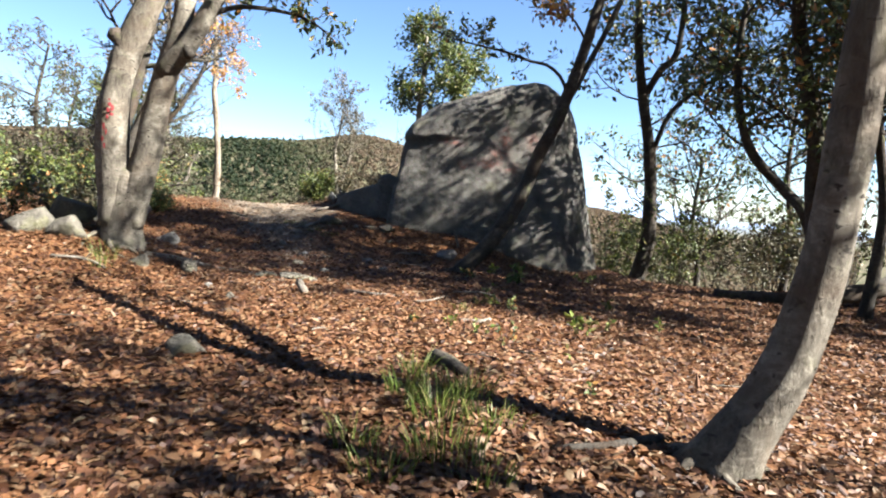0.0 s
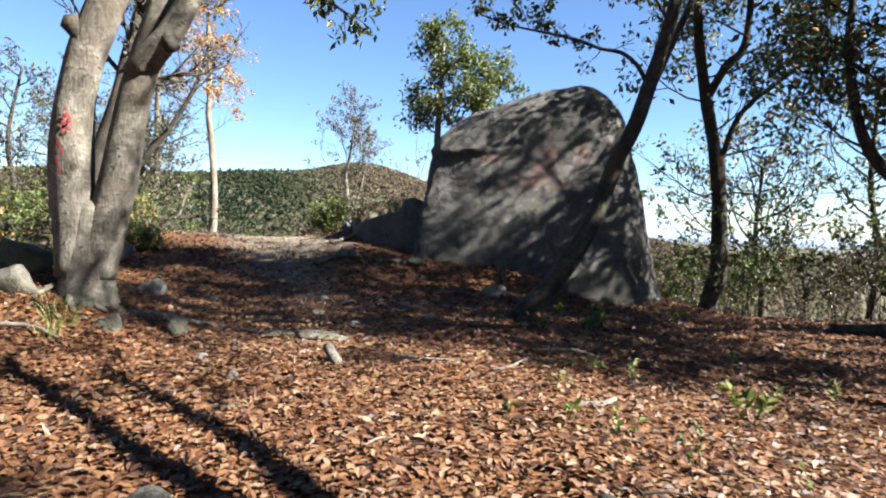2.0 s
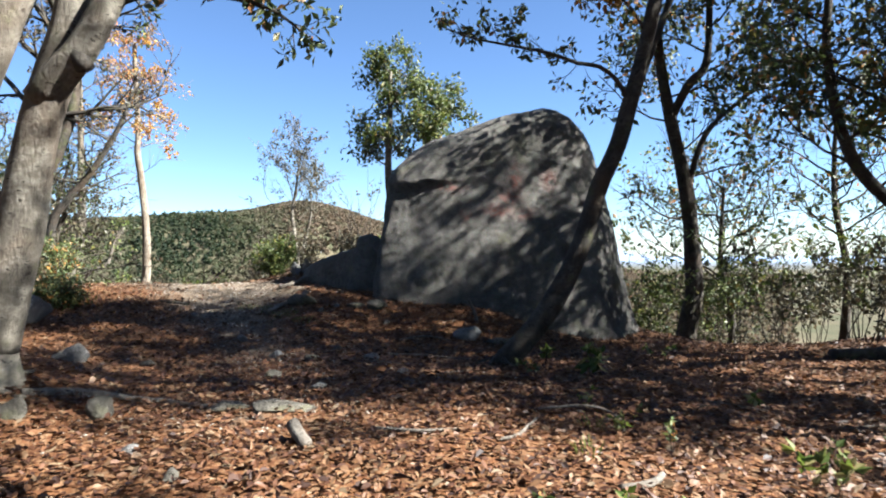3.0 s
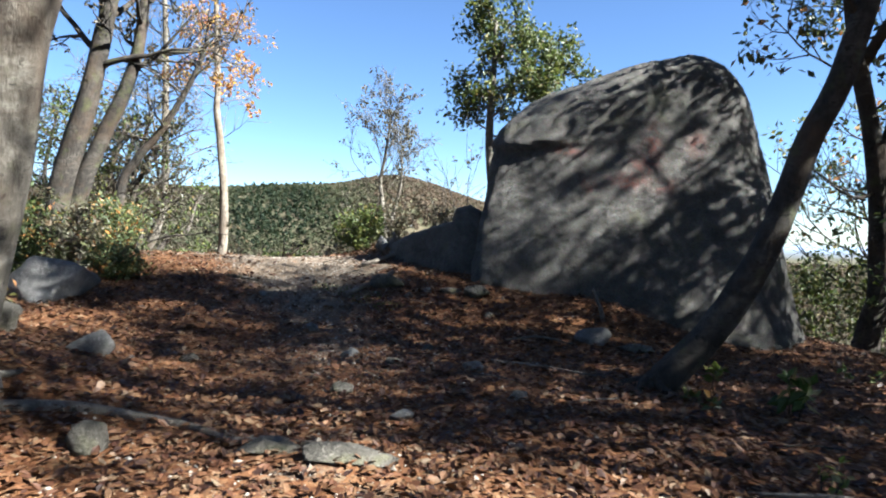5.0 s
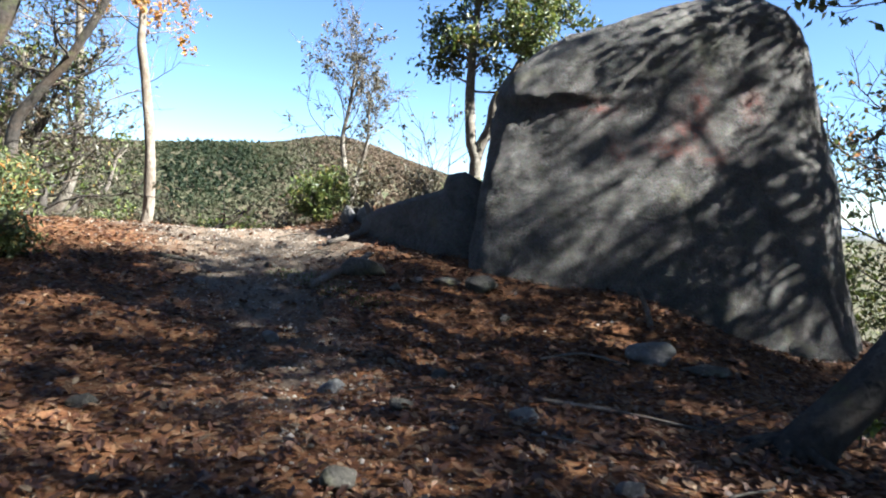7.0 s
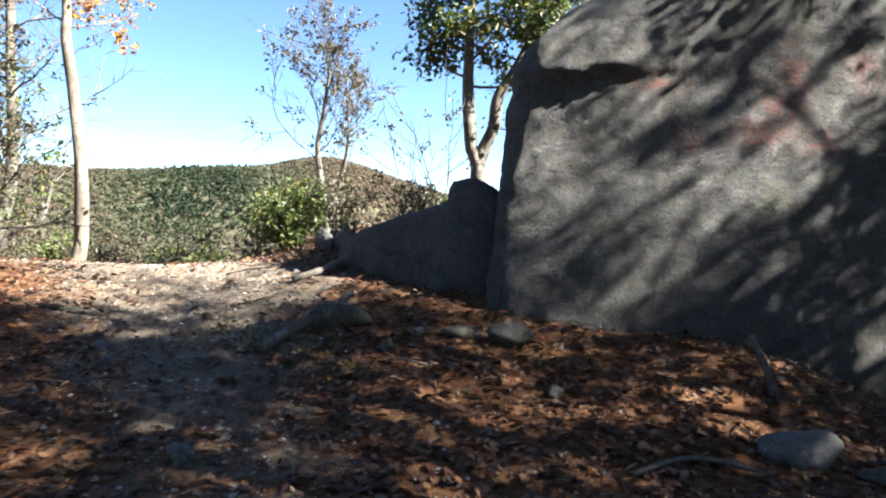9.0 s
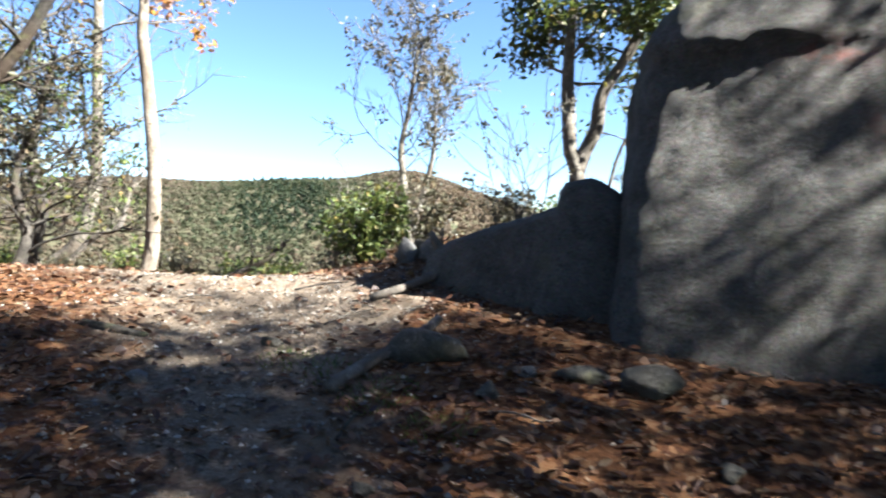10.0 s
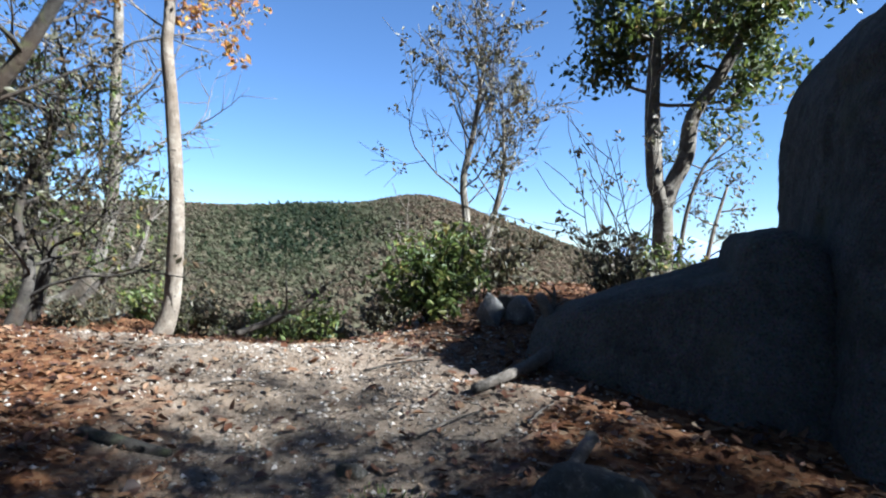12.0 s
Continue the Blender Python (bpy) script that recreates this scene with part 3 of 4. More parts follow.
# high boughs out of view, added to shade the trail and the left bank
add_bough(t2, T2, [([(3.3, 13.0, 6.2), (4.2, 13.1, 7.0), (5.2, 13.2, 7.6), (6.4, 13.3, 8.1)], 0.05, 0.02, 22, 1.3),
                   ([(3.4, 13.0, 6.6), (4.4, 12.4, 7.6), (5.6, 12.0, 8.2)], 0.05, 0.02, 16, 1.2)], M_BARKDARK, M_DARKLEAF, 2100, 0.13, 0.14, 31)
add_bough(t2, T2, [([(2.85, 12.3, 6.8), (2.2, 12.2, 8.1), (1.2, 12.0, 9.2)], 0.05, 0.02, 20, 1.3), ([(2.95, 12.4, 8.2), (3.6, 11.8, 9.3), (4.4, 11.5, 10.2)], 0.05, 0.02, 20, 1.3),
                   ([(2.9, 12.3, 7.4), (3.4, 12.8, 8.6), (4.2, 13.0, 9.6)], 0.05, 0.02, 14, 1.2)], M_BARKDARK, M_DARKLEAF, 4200, 0.15, 0.16, 34)

T3 = (5.12, 17.2, ground(5.12, 17.2) - 0.15)
t3 = tree("tree", T3, [
    ([(5.0, 17.2, T3[2]), (5.15, 17.2, 0.0), (5.26, 17.2, 0.6), (5.2, 17.2, 1.8), (5.05, 17.2, 2.95), (4.77, 17.2, 4.2), (4.6, 17.2, 5.1), (4.45, 17.2, 6.5), (4.4, 17.2, 7.6)], 0.21, 0.07),
    ([(5.12, 17.2, 2.6), (5.3, 17.1, 3.4), (5.6, 17.0, 4.0), (6.4, 16.9, 4.7), (7.1, 16.9, 5.4)], 0.07, 0.03),
    ([(4.8, 17.2, 4.2), (5.1, 17.0, 4.85), (5.42, 16.9, 5.25), (5.5, 16.9, 6.5), (5.5, 16.9, 7.4)], 0.10, 0.05)],
    "tall dark forked tree at the brink, green and bronze leaves", M_BARKDARK,
    round_limbs(0, 9, 0.52, 1.0, 1.9, 0.025, 9) + round_limbs(1, 5, 0.4, 1.0, 1.6, 0.02, 10) + round_limbs(2, 6, 0.3, 1.0, 1.8, 0.025, 14), M_DARKLEAF, 4600, 0.15, 0.16, 0.45, 13)
add_bough(t3, T3, [([(5.15, 17.2, 2.2), (4.8, 17.0, 2.05), (4.4, 16.9, 2.15), (3.9, 16.8, 2.5)], 0.03, 0.008, 9, 0.7),
                   ([(5.05, 17.2, 2.9), (5.8, 17.1, 3.1), (6.6, 17.0, 3.3)], 0.03, 0.008, 9, 0.8)], M_BARKDARK, M_DRYLEAF, 160, 0.1, 0.06, 24)

T4 = (1.82, 4.05, ground(1.82, 4.05) - 0.1)
t4 = tree("tree", T4, [
    ([(1.78, 4.05, T4[2]), (1.92, 4.05, 0.08), (2.06, 4.05, 0.32), (2.19, 4.05, 0.62), (2.31, 4.05, 1.17), (2.37, 4.05, 1.8), (2.41, 4.05, 2.55), (2.41, 4.1, 3.1), (2.32, 4.6, 4.0), (2.2, 5.4, 5.0), (2.1, 6.0, 5.9)], 0.165, 0.06),
    ([(2.42, 4.05, 2.85), (2.55, 4.3, 3.3), (2.78, 4.9, 4.1), (2.86, 5.6, 5.0), (2.9, 6.2, 5.9)], 0.10, 0.05)],
    "leaning smooth grey tree trunk with a dark shaded side", M_BARK,
    round_limbs(0, 4, 0.85, 1.0, 1.2, 0.035, 15) + round_limbs(1, 4, 0.6, 1.0, 1.3, 0.035, 16), M_DARKLEAF, 500, 0.1, 0.1, 0.55, 14)

# its first stem is carried up out of view to shade the trail
T5 = (7.2, 12.6, ground(7.2, 12.6) - 0.1)
tree("tree", T5, [
    ([(7.2, 12.6, T5[2]), (7.1, 12.6, 0.2), (6.95, 12.5, 1.0), (6.7, 12.3, 2.0), (6.45, 12.0, 2.9), (5.95, 12.0, 4.7), (5.8, 12.0, 6.5), (5.95, 12.3, 8.0), (6.2, 12.6, 9.6)], 0.2, 0.05),
    ([(6.98, 12.5, 0.9), (6.75, 12.7, 1.6), (6.45, 13.0, 2.0), (5.7, 13.0, 2.8), (5.35, 13.0, 4.2), (5.4, 13.0, 5.5)], 0.12, 0.05)],
    "spreading dark tree with large bronze-green leaves beside the brink", M_BARKDARK,
    round_limbs(0, 18, 0.3, 1.0, 2.3, 0.028, 17) + round_limbs(1, 9, 0.35, 1.0, 1.8, 0.025, 18), M_DARKLEAF, 4600, 0.13, 0.15, 0.4, 15)

T7 = (-7.62, 21.4, ground(-7.62, 21.4) - 0.08)
t7 = tree("tree", T7, [
    ([(-7.68, 21.4, T7[2]), (-7.42, 21.4, 0.65), (-7.37, 21.4, 1.6), (-7.41, 21.4, 2.46), (-7.49, 21.4, 3.34), (-7.58, 21.4, 4.06), (-7.56, 21.4, 4.64), (-7.63, 21.4, 6.86)], 0.115, 0.05)],
    "slender pale-barked tree with thin orange and yellow autumn leaves", M_BARKBIRCH,
    round_limbs(0, 15, 0.6, 1.0, 1.15, 0.016, 19, 0.35), M_AUTUMN, 2600, 0.10, 0.08, 0.7, 16)

T8 = (-12.3, 25.7, ground(-12.3, 25.7) - 0.05)
tree("tree", T8, [
    ([(-12.5, 25.7, T8[2]), (-11.5, 25.7, 0.45), (-11.06, 25.7, 1.31), (-10.87, 25.7, 2.42), (-10.87, 25.7, 4.55), (-10.87, 25.7, 6.21), (-10.96, 25.7, 8.71)], 0.16, 0.06),
    ([(-10.96, 25.7, 2.23), (-11.13, 25.7, 3.04), (-11.21, 25.7, 4.17), (-11.45, 25.7, 5.31)], 0.05, 0.02)],
    "thin grey tree bending up from its foot, nearly bare twigs", M_BARK,
    round_limbs(0, 14, 0.4, 1.0, 2.0, 0.03, 20, 0.5) + round_limbs(1, 4, 0.5, 1.0, 1.2, 0.015, 25), M_DRYLEAF, 260, 0.11, 0.12, 0.3, 17)

T10 = (-3.6, 21.85, ground(-3.6, 21.85) - 0.05)
tree("tree", T10, [
    ([(-3.55, 21.85, T10[2]), (-3.62, 21.85, 1.45), (-3.68, 21.85, 2.0), (-3.73, 21.85, 2.5), (-3.62, 21.85, 3.1), (-3.5, 21.85, 4.1)], 0.065, 0.02),
    ([(-3.52, 21.85, T10[2]), (-3.45, 21.85, 1.5), (-3.31, 21.85, 2.05), (-3.22, 21.85, 2.6), (-3.25, 21.85, 3.4)], 0.055, 0.015)],
    "small twin-stemmed tree with sparse curled grey-brown leaves", M_BARK,
    round_limbs(0, 15, 0.36, 1.0, 1.35, 0.013, 26, 1.7) + round_limbs(1, 10, 0.42, 1.0, 1.0, 0.011, 27, 1.7), M_DRYLEAF, 2000, 0.075, 0.05, 0.3, 18)

T11 = (-0.93, 22.9, ground(-0.93, 22.9) - 0.05)
tree("tree", T11, [
    ([(-0.93, 22.9, T11[2]), (-0.92, 22.9, 1.3), (-0.93, 22.9, 2.3), (-1.05, 22.9, 2.6), (-1.13, 22.9, 3.6), (-1.12, 22.9, 4.4), (-1.08, 22.9, 5.3), (-1.05, 22.9, 6.6)], 0.16, 0.05),
    ([(-0.93, 22.9, 2.25), (-0.82, 22.9, 2.6), (-0.64, 22.9, 3.0), (-0.57, 22.9, 3.55), (-0.25, 22.9, 4.1), (0.12, 22.9, 4.85), (0.4, 22.9, 5.8)], 0.13, 0.05)],
    "forked tree with glossy green crown, yellowing in places", M_BARK,
    round_limbs(0, 13, 0.5, 1.0, 1.35, 0.03, 28, 0.5) + round_limbs(1, 10, 0.5, 1.0, 1.1, 0.025, 29, 0.5), M_GREEN, 9500, 0.125, 0.13, 0.25, 19)


def slim_tree(at, pts, r, label, leaf, count, size, seed, limbs=8, length=1.0, bark=None, low=0.4, spread=0.1, clump=9, depth=2):
    base = (at[0], at[1], ground(*at) - 0.05)
    path = [base] + [(at[0] + dx, at[1] + dy, base[2] + dz) for dx, dy, dz in pts]
    return tree("tree", base, [(path, r, r * 0.35)], label, bark or M_BARKDARK, round_limbs(0, limbs, low, 1.0, length, r * 0.26, seed, 0.5), leaf, count, size, spread, 0.3, seed, depth, clump=clump)


slim_tree((-0.2, 25.5), [(0.15, 0, 1.0), (0.3, 0, 2.2), (0.55, 0, 3.0), (1.0, 0, 3.6)], 0.06, "thin leaning tree with a tuft of green leaves", M_GREEN, 350, 0.1, 41, 7, 0.8, M_BARK, 0.75)
slim_tree((0.55, 26.0), [(0.0, 0, 1.0), (0.15, 0, 2.2), (0.4, 0, 3.2)], 0.07, "thin pale tree with wilting bronze leaves", M_DRYLEAF, 420, 0.09, 42, 8, 0.7, M_BARKBIRCH, 0.4)
# the dark bark of the next two trunks stands in for shade on them
slim_tree((-8.5, 16.8), [(0.05, 0, 0.9), (0.25, 0, 1.8), (0.55, 0, 2.8), (0.8, 0, 3.8), (1.2, 0, 5.6)], 0.25, "thick dappled grey tree among shrubs", M_DRYLEAF, 500, 0.1, 43, 9, 1.8, M_BARKDARK, 0.6)
slim_tree((-8.3, 16.9), [(0.15, 0, 1.2), (0.55, 0, 2.2), (0.95, 0, 3.0), (1.2, 0, 3.9), (1.4, 0, 5.8)], 0.17, "grey tree leaning beside a thicker trunk", M_DRYLEAF, 400, 0.1, 44, 8, 1.6, M_BARKDARK, 0.6)
slim_tree((-8.6, 19.0), [(0.05, 0, 1.4), (0.4, 0, 2.0), (0.9, 0, 2.6), (1.5, 0, 3.6), (1.8, 0, 4.4)], 0.11, "crooked dark tree with bare spreading branches", M_DRYLEAF, 260, 0.09, 45, 9, 1.5, M_BARKDARK, 0.45)
slim_tree((-11.0, 21.5), [(0.3, 0, 1.0), (0.7, 0, 2.0), (1.0, 0, 3.0), (1.2, 0, 3.6)], 0.12, "broken-topped old tree wrapped in foliage", M_GREEN, 700, 0.09, 46, 8, 1.2, M_BARK, 0.3)
for i, (x, y, hgt) in enumerate(((-12.9, 24.0, 4.6), (-14.6, 25.5, 4.8), (-13.4, 21.5, 5.0), (-13.0, 17.0, 4.5), (-12.0, 22.3, 3.6), (-15.5, 15.0, 5.0), (-12.0, 13.0, 5.0), (-10.4, 22.8, 3.8), (-11.6, 24.6, 4.2), (-9.8, 21.6, 2.8))):
    slim_tree((x, y), [(0.3, 0, hgt * 0.3), (0.1, 0, hgt * 0.6), (0.5, 0, hgt)], 0.1, "bushy grey-green tree on the slope", M_GREEN if i % 3 == 1 else M_DRYLEAF, 1700, 0.10, 50 + i, 16, 1.7, M_BARKDARK, 0.2)
# added mostly out of view, so that their crowns dapple the ground and boulder
for i, (x, y, hgt, low, count) in enumerate(((9.6, 9.8, 11.0, 0.5, 2800), (6.3, 8.3, 10.5, 0.62, 3000), (7.6, 10.4, 10.5, 0.6, 900), (8.8, 12.3, 11.0, 0.55, 2200), (10.3, 13.7, 11.5, 0.5, 2000), (10.9, 15.7, 10.5, 0.5, 2300), (5.3, 1.9, 7.5, 0.6, 1500),
                                             (7.8, 0.4, 8.5, 0.5, 1600), (12.5, 11.7, 9.0, 0.4, 3000), (9.5, 18.5, 6.0, 0.4, 1800), (7.9, 20.8, 5.0, 0.4, 1800), (11.2, 7.6, 10.5, 0.45, 4600), (7.5, 7.5, 11.0, 0.72, 1300), (8.3, 13.8, 6.3, 0.45, 4600), (7.4, 11.5, 6.2, 0.5, 3600), (7.3, 9.6, 5.0, 0.5, 3600))):
    slim_tree((x, y), [(0.1, 0, hgt * 0.3), (-0.2, 0, hgt * 0.6), (-0.1, 0, hgt)], 0.11, "tall dark broadleaf tree added for its shade", M_DARKLEAF, count, 0.15, 70 + i, 20, 2.7, M_BARKDARK, low, 0.17, 16)

# unseen wood added behind and over the walk, to hold skylight off the shade
for i, (x, y, hgt, low) in enumerate(((-6.2, 2.6, 11.5, 0.5), (-8.0, 6.4, 12.0, 0.5), (-10.6, 10.0, 11.0, 0.5), (-3.2, -2.6, 12.0, 0.45), (-9.5, -2.5, 11.0, 0.3), (-13.0, 3.5, 10.0, 0.25), (-5.5, -7.5, 10.5, 0.2), (0.8, -5.5, 10.5, 0.25),
                                      (4.8, -7.0, 10.0, 0.2), (9.5, -6.0, 9.5, 0.2), (-10.5, -9.0, 10.0, 0.15), (0.5, -11.5, 10.0, 0.12), (8.0, -12.0, 10.0, 0.12), (14.0, -4.5, 7.5, 0.15), (14.8, 2.5, 7.0, 0.15), (15.2, 8.5, 6.5, 0.15))):
    slim_tree((x, y), [(0.2, 0.1, hgt * 0.3), (-0.1, 0.2, hgt * 0.6), (0.3, 0.1, hgt)], 0.2, "tall dark broadleaf tree added for its shade", M_DARKLEAF, 4200, 0.24, 300 + i, 20, 3.4, M_BARKDARK, low, 0.22, 9)
# upper crown of the twin tree, out of view, added to block skylight
add_bough(t1, T1, [([(-4.5, 10.3, 5.5), (-5.2, 9.6, 6.8), (-6.2, 9.0, 8.0)], 0.09, 0.03, 16, 1.3), ([(-4.0, 10.3, 5.2), (-3.4, 9.4, 6.8), (-2.6, 8.6, 8.2)], 0.08, 0.03, 16, 1.3),
                   ([(-4.3, 10.3, 5.4), (-4.4, 9.8, 7.4), (-4.2, 9.4, 9.2)], 0.08, 0.03, 16, 1.3)], M_BARK, M_DARKLEAF, 3600, 0.17, 0.16, 33)


# ---- shrubs ----
def shrub(at, width, height, label, leaf, count, size, seed, stems=9, bark=None, narrow=0.45):
    random.seed(seed)
    base = (at[0], at[1], ground(*at) - 0.04)
    root = thing("shrub", base, label, "shrub")
    spots, crown = [], Geo()
    for i in range(stems):
        a = i * 2.4 + random.random()
        lean = random.uniform(0.15, 0.9)
        d = (math.cos(a) * lean * width / height, math.sin(a) * lean * width / height, 1.0)
        wood = Geo()
        grow(wood, (base[0] + math.cos(a) * width * 0.12, base[1] + math.sin(a) * width * 0.12, base[2]), d, height * random.uniform(0.6, 0.95), 0.012, 1, spots, 0.25, 0.08, 5)
        part("stem", wood, bark or M_BARKDARK, root, origin=base)
    foliage(crown, spots, count, size, size * 0.7, seed, 0.15, narrow)
    part("foliage", crown, leaf, root, origin=base, smooth=False)
    return root


shrub((-3.85, 19.9), 0.75, 0.95, "dense glossy evergreen shrub on the trail bank", M_GREEN, 2800, 0.085, 101, 18)
shrub((-3.5, 21.0), 0.9, 1.1, "dense green shrub with browning tips", M_DRYLEAF, 1500, 0.085, 102, 14)
shrub((-2.1, 19.9), 0.6, 0.9, "dark reddish-leaved shrub behind the rocks", M_DRYLEAF, 700, 0.08, 103, 12)
shrub((-1.9, 20.6), 0.5, 2.2, "wispy shrub with long upright bare shoots", M_DRYLEAF, 200, 0.07, 104, 6)
shrub((-1.3, 21.2), 0.6, 0.8, "green-leaved shrub beside the forked tree", M_GREEN, 500, 0.09, 105, 8)
shrub((-0.3, 22.0), 0.8, 0.7, "low green shrub behind the boulder", M_GREEN, 600, 0.09, 106, 8)
k = random.Random(9)
for i in range(38):
    x, y = -14 + 10.6 * k.random(), 21.9 + 6.5 * k.random()
    if -9 < x and y < 22.4:
        y += 1.0
    shrub((x, y), k.uniform(0.5, 0.9), k.uniform(0.45, 0.8), "tangled low shrub on the slope", (M_GREEN, M_DRYLEAF, M_GREEN, M_DRYLEAF)[i % 4], 520, 0.09, 120 + i, 8)
for i, (x, y) in enumerate(((-6.3, 11.2), (-7.2, 12.6), (-8.2, 14.6), (-7.9, 16.2), (-8.6, 18.0), (-9.6, 16.4), (-9.8, 19.2), (-7.0, 10.4), (-9.5, 13.2), (-11.5, 18.0), (-10.8, 14.8))):
    shrub((x, y), k.uniform(0.8, 1.2), k.uniform(0.9, 1.5), "dark leafy shrub of the undergrowth, extended unseen for shade", (M_DRYLEAF, M_DARKLEAF, M_GREEN)[i % 3], 1100, 0.09, 160 + i, 9)
for i, (x, y, w, h) in enumerate(((-7.7, 17.0, 0.8, 1.0), (-8.2, 18.1, 0.8, 1.1), (-6.9, 15.9, 0.6, 0.6), (-8.3, 15.9, 0.9, 1.1), (-9.3, 17.4, 1.0, 1.3))):
    shrub((x, y), w, h, "dense dark evergreen shrub under the trees", M_DARKLEAF, 2400, 0.09, 440 + i, 16, None, 0.3)
for i, (x, y) in enumerate(((6.3, 18.6), (7.2, 17.4), (8.4, 16.6), (5.2, 19.6), (9.3, 15.4), (10.4, 14.0), (6.8, 20.3), (8.8, 18.6), (11.5, 12.6), (4.6, 21.0), (7.6, 15.2), (5.9, 16.9))):
    shrub((x, y), 1.3, k.uniform(2.2, 3.2), "tall autumn-tinted shrub below the brink", (M_GREEN, M_DRYLEAF, M_GREEN)[i % 3], 1100, 0.11, 180 + i, 9)

# unseen shrubs added right of and behind the walk to screen off low sky
for i, (x, y) in enumerate(((8.6, 3.0), (9.4, 5.0), (9.8, 7.2), (11.4, 5.8), (12.4, 8.4), (11.8, 3.6), (13.0, 10.6), (8.0, 1.2), (7.0, -2.0), (3.0, -4.5), (-2.0, -5.0), (-7.0, -4.0), (-10.0, 1.0), (-9.5, 4.5))):
    shrub((x, y), 1.5, k.uniform(2.2, 3.0), "dark leafy shrub of the undergrowth, extended unseen for shade", M_DARKLEAF, 1300, 0.15, 420 + i, 9)


# ---- far woods ----
def woods():
    k = np.random.RandomState(5)
    g = Geo()
    n = 38000
    r = 60 + 440 * np.sqrt(k.rand(n))
    az = np.radians(k.uniform(-60, 32, n))
    x, y = -1 + r * np.sin(az), r * np.cos(az)
    z = ground_z(x, y)
    size = k.uniform(0.9, 1.9, n) * (0.75 + 0.25 * ss(80, 300, r))
    green = 0.38 * lumps(x, y, 0.025, 8) + 1.1 * np.exp(-((np.degrees(az) + 17) / 6) ** 2) * ss(200, 330, r) - 0.7 * np.exp(-((np.degrees(az) + 4) / 6) ** 2) + 0.3 * k.normal(size=n)
    tint = np.clip(0.86 - 0.46 * green + 0.08 * k.normal(size=n), 0, 1)
    cards = 13
    d = k.normal(size=(n, cards, 3))
    d /= np.linalg.norm(d, axis=2, keepdims=True)
    conifer = (tint < 0.3)[:, None]
    q = d * k.uniform(0.6, 1.0, (n, cards, 1)) * size[:, None, None]
    q[:, :, 2] = np.where(conifer, np.abs(q[:, :, 2]) * 1.6, q[:, :, 2] * 0.8)
    taper = np.where(conifer, 1 - np.clip(q[:, :, 2] / (size[:, None] * 2.0), 0, 0.9), 1.0)
    q[:, :, :2] *= taper[:, :, None] * np.where(conifer, 0.75, 1.0)[:, :, None]
    at = np.stack([x, y, z + size * 0.6], 1)[:, None, :] + q
    side = np.cross(d, k.normal(size=d.shape))
    side /= np.linalg.norm(side, axis=2, keepdims=True)
    away = np.cross(d, side)
    face = d + 0.45 * k.normal(size=d.shape)
    side -= face * np.sum(side * face, 2, keepdims=True) / np.sum(face * face, 2, keepdims=True)
    away -= face * np.sum(away * face, 2, keepdims=True) / np.sum(face * face, 2, keepdims=True)
    reach = (size * 0.46)[:, None, None] * k.uniform(0.7, 1.3, (n, cards, 1))
    v = np.stack([at - side * reach, at + away * reach * 0.8, at + side * reach, at - away * reach * 0.8], 2).reshape(-1, 3)
    b = np.arange(n * cards)[:, None] * 4
    g.add(v, np.concatenate([b + [0, 1, 2], b + [0, 2, 3]]), np.repeat(np.clip(np.repeat(tint, cards) + 0.04 * k.normal(size=n * cards), 0, 1), 4))
    ob = part("woods", g, M_FOREST, smooth=False)
    tagged(ob, "distant mixed forest in green and autumn brown on the hills", "forest", kind="stuff")


woods()


# ---- fallen leaves ----
def fallen_leaves(n, seed):
    k = np.random.RandomState(seed)
    rr = 0.6 + 23 * k.rand(n) ** 0.85
    aa = k.uniform(-1.05, 1.05, n)
    x, y = -1 + rr * np.sin(aa) * 1.15, 1.5 + rr * np.cos(aa)
    keep = (k.rand(n) > 0.85 * trail_mask(x, y) * ss(9, 12, y)) & (ground_z(x, y) > -2.2)
    x, y = x[keep], y[keep]
    m = len(x)
    z = ground_z(x, y) + 0.012 + 0.02 * k.rand(m)
    yaw = k.uniform(0, 6.283, m)
    tx, ty = k.normal(0, 0.28, m), k.normal(0, 0.28, m)
    L = k.uniform(0.034, 0.092, m)
    W = L * k.uniform(0.4, 0.62, m)
    curl = k.uniform(-0.15, 0.45, m)
    shape = np.array([(-0.5, 0, 0), (-0.12, 0.5, 1), (0.22, 0.42, 1), (0.5, 0, 0.3), (0.22, -0.42, 1), (-0.12, -0.5, 1)])
    u = shape[None, :, 0] * L[:, None]
    w = shape[None, :, 1] * W[:, None]
    lift = np.abs(shape[None, :, 2] * (W * curl)[:, None]) + u * np.tan(tx)[:, None] + w * np.tan(ty)[:, None]
    X = x[:, None] + u * np.cos(yaw)[:, None] - w * np.sin(yaw)[:, None]
    Y = y[:, None] + u * np.sin(yaw)[:, None] + w * np.cos(yaw)[:, None]
    g = Geo()
    b = np.arange(m)[:, None] * 6
    f = np.concatenate([b + [0, 3, 2], b + [0, 2, 1], b + [0, 5, 4], b + [0, 4, 3]])
    f = f[:, ::-1].copy()
    g.add(np.stack([X, Y, z[:, None] + np.maximum(lift, -0.012)], -1).reshape(-1, 3), f)
    ob = part("fallen_leaves", g, M_LITTER, smooth=False)
    tagged(ob, "thick litter of dry orange-brown fallen leaves", "leaves", kind="stuff")


fallen_leaves(215000, 6)


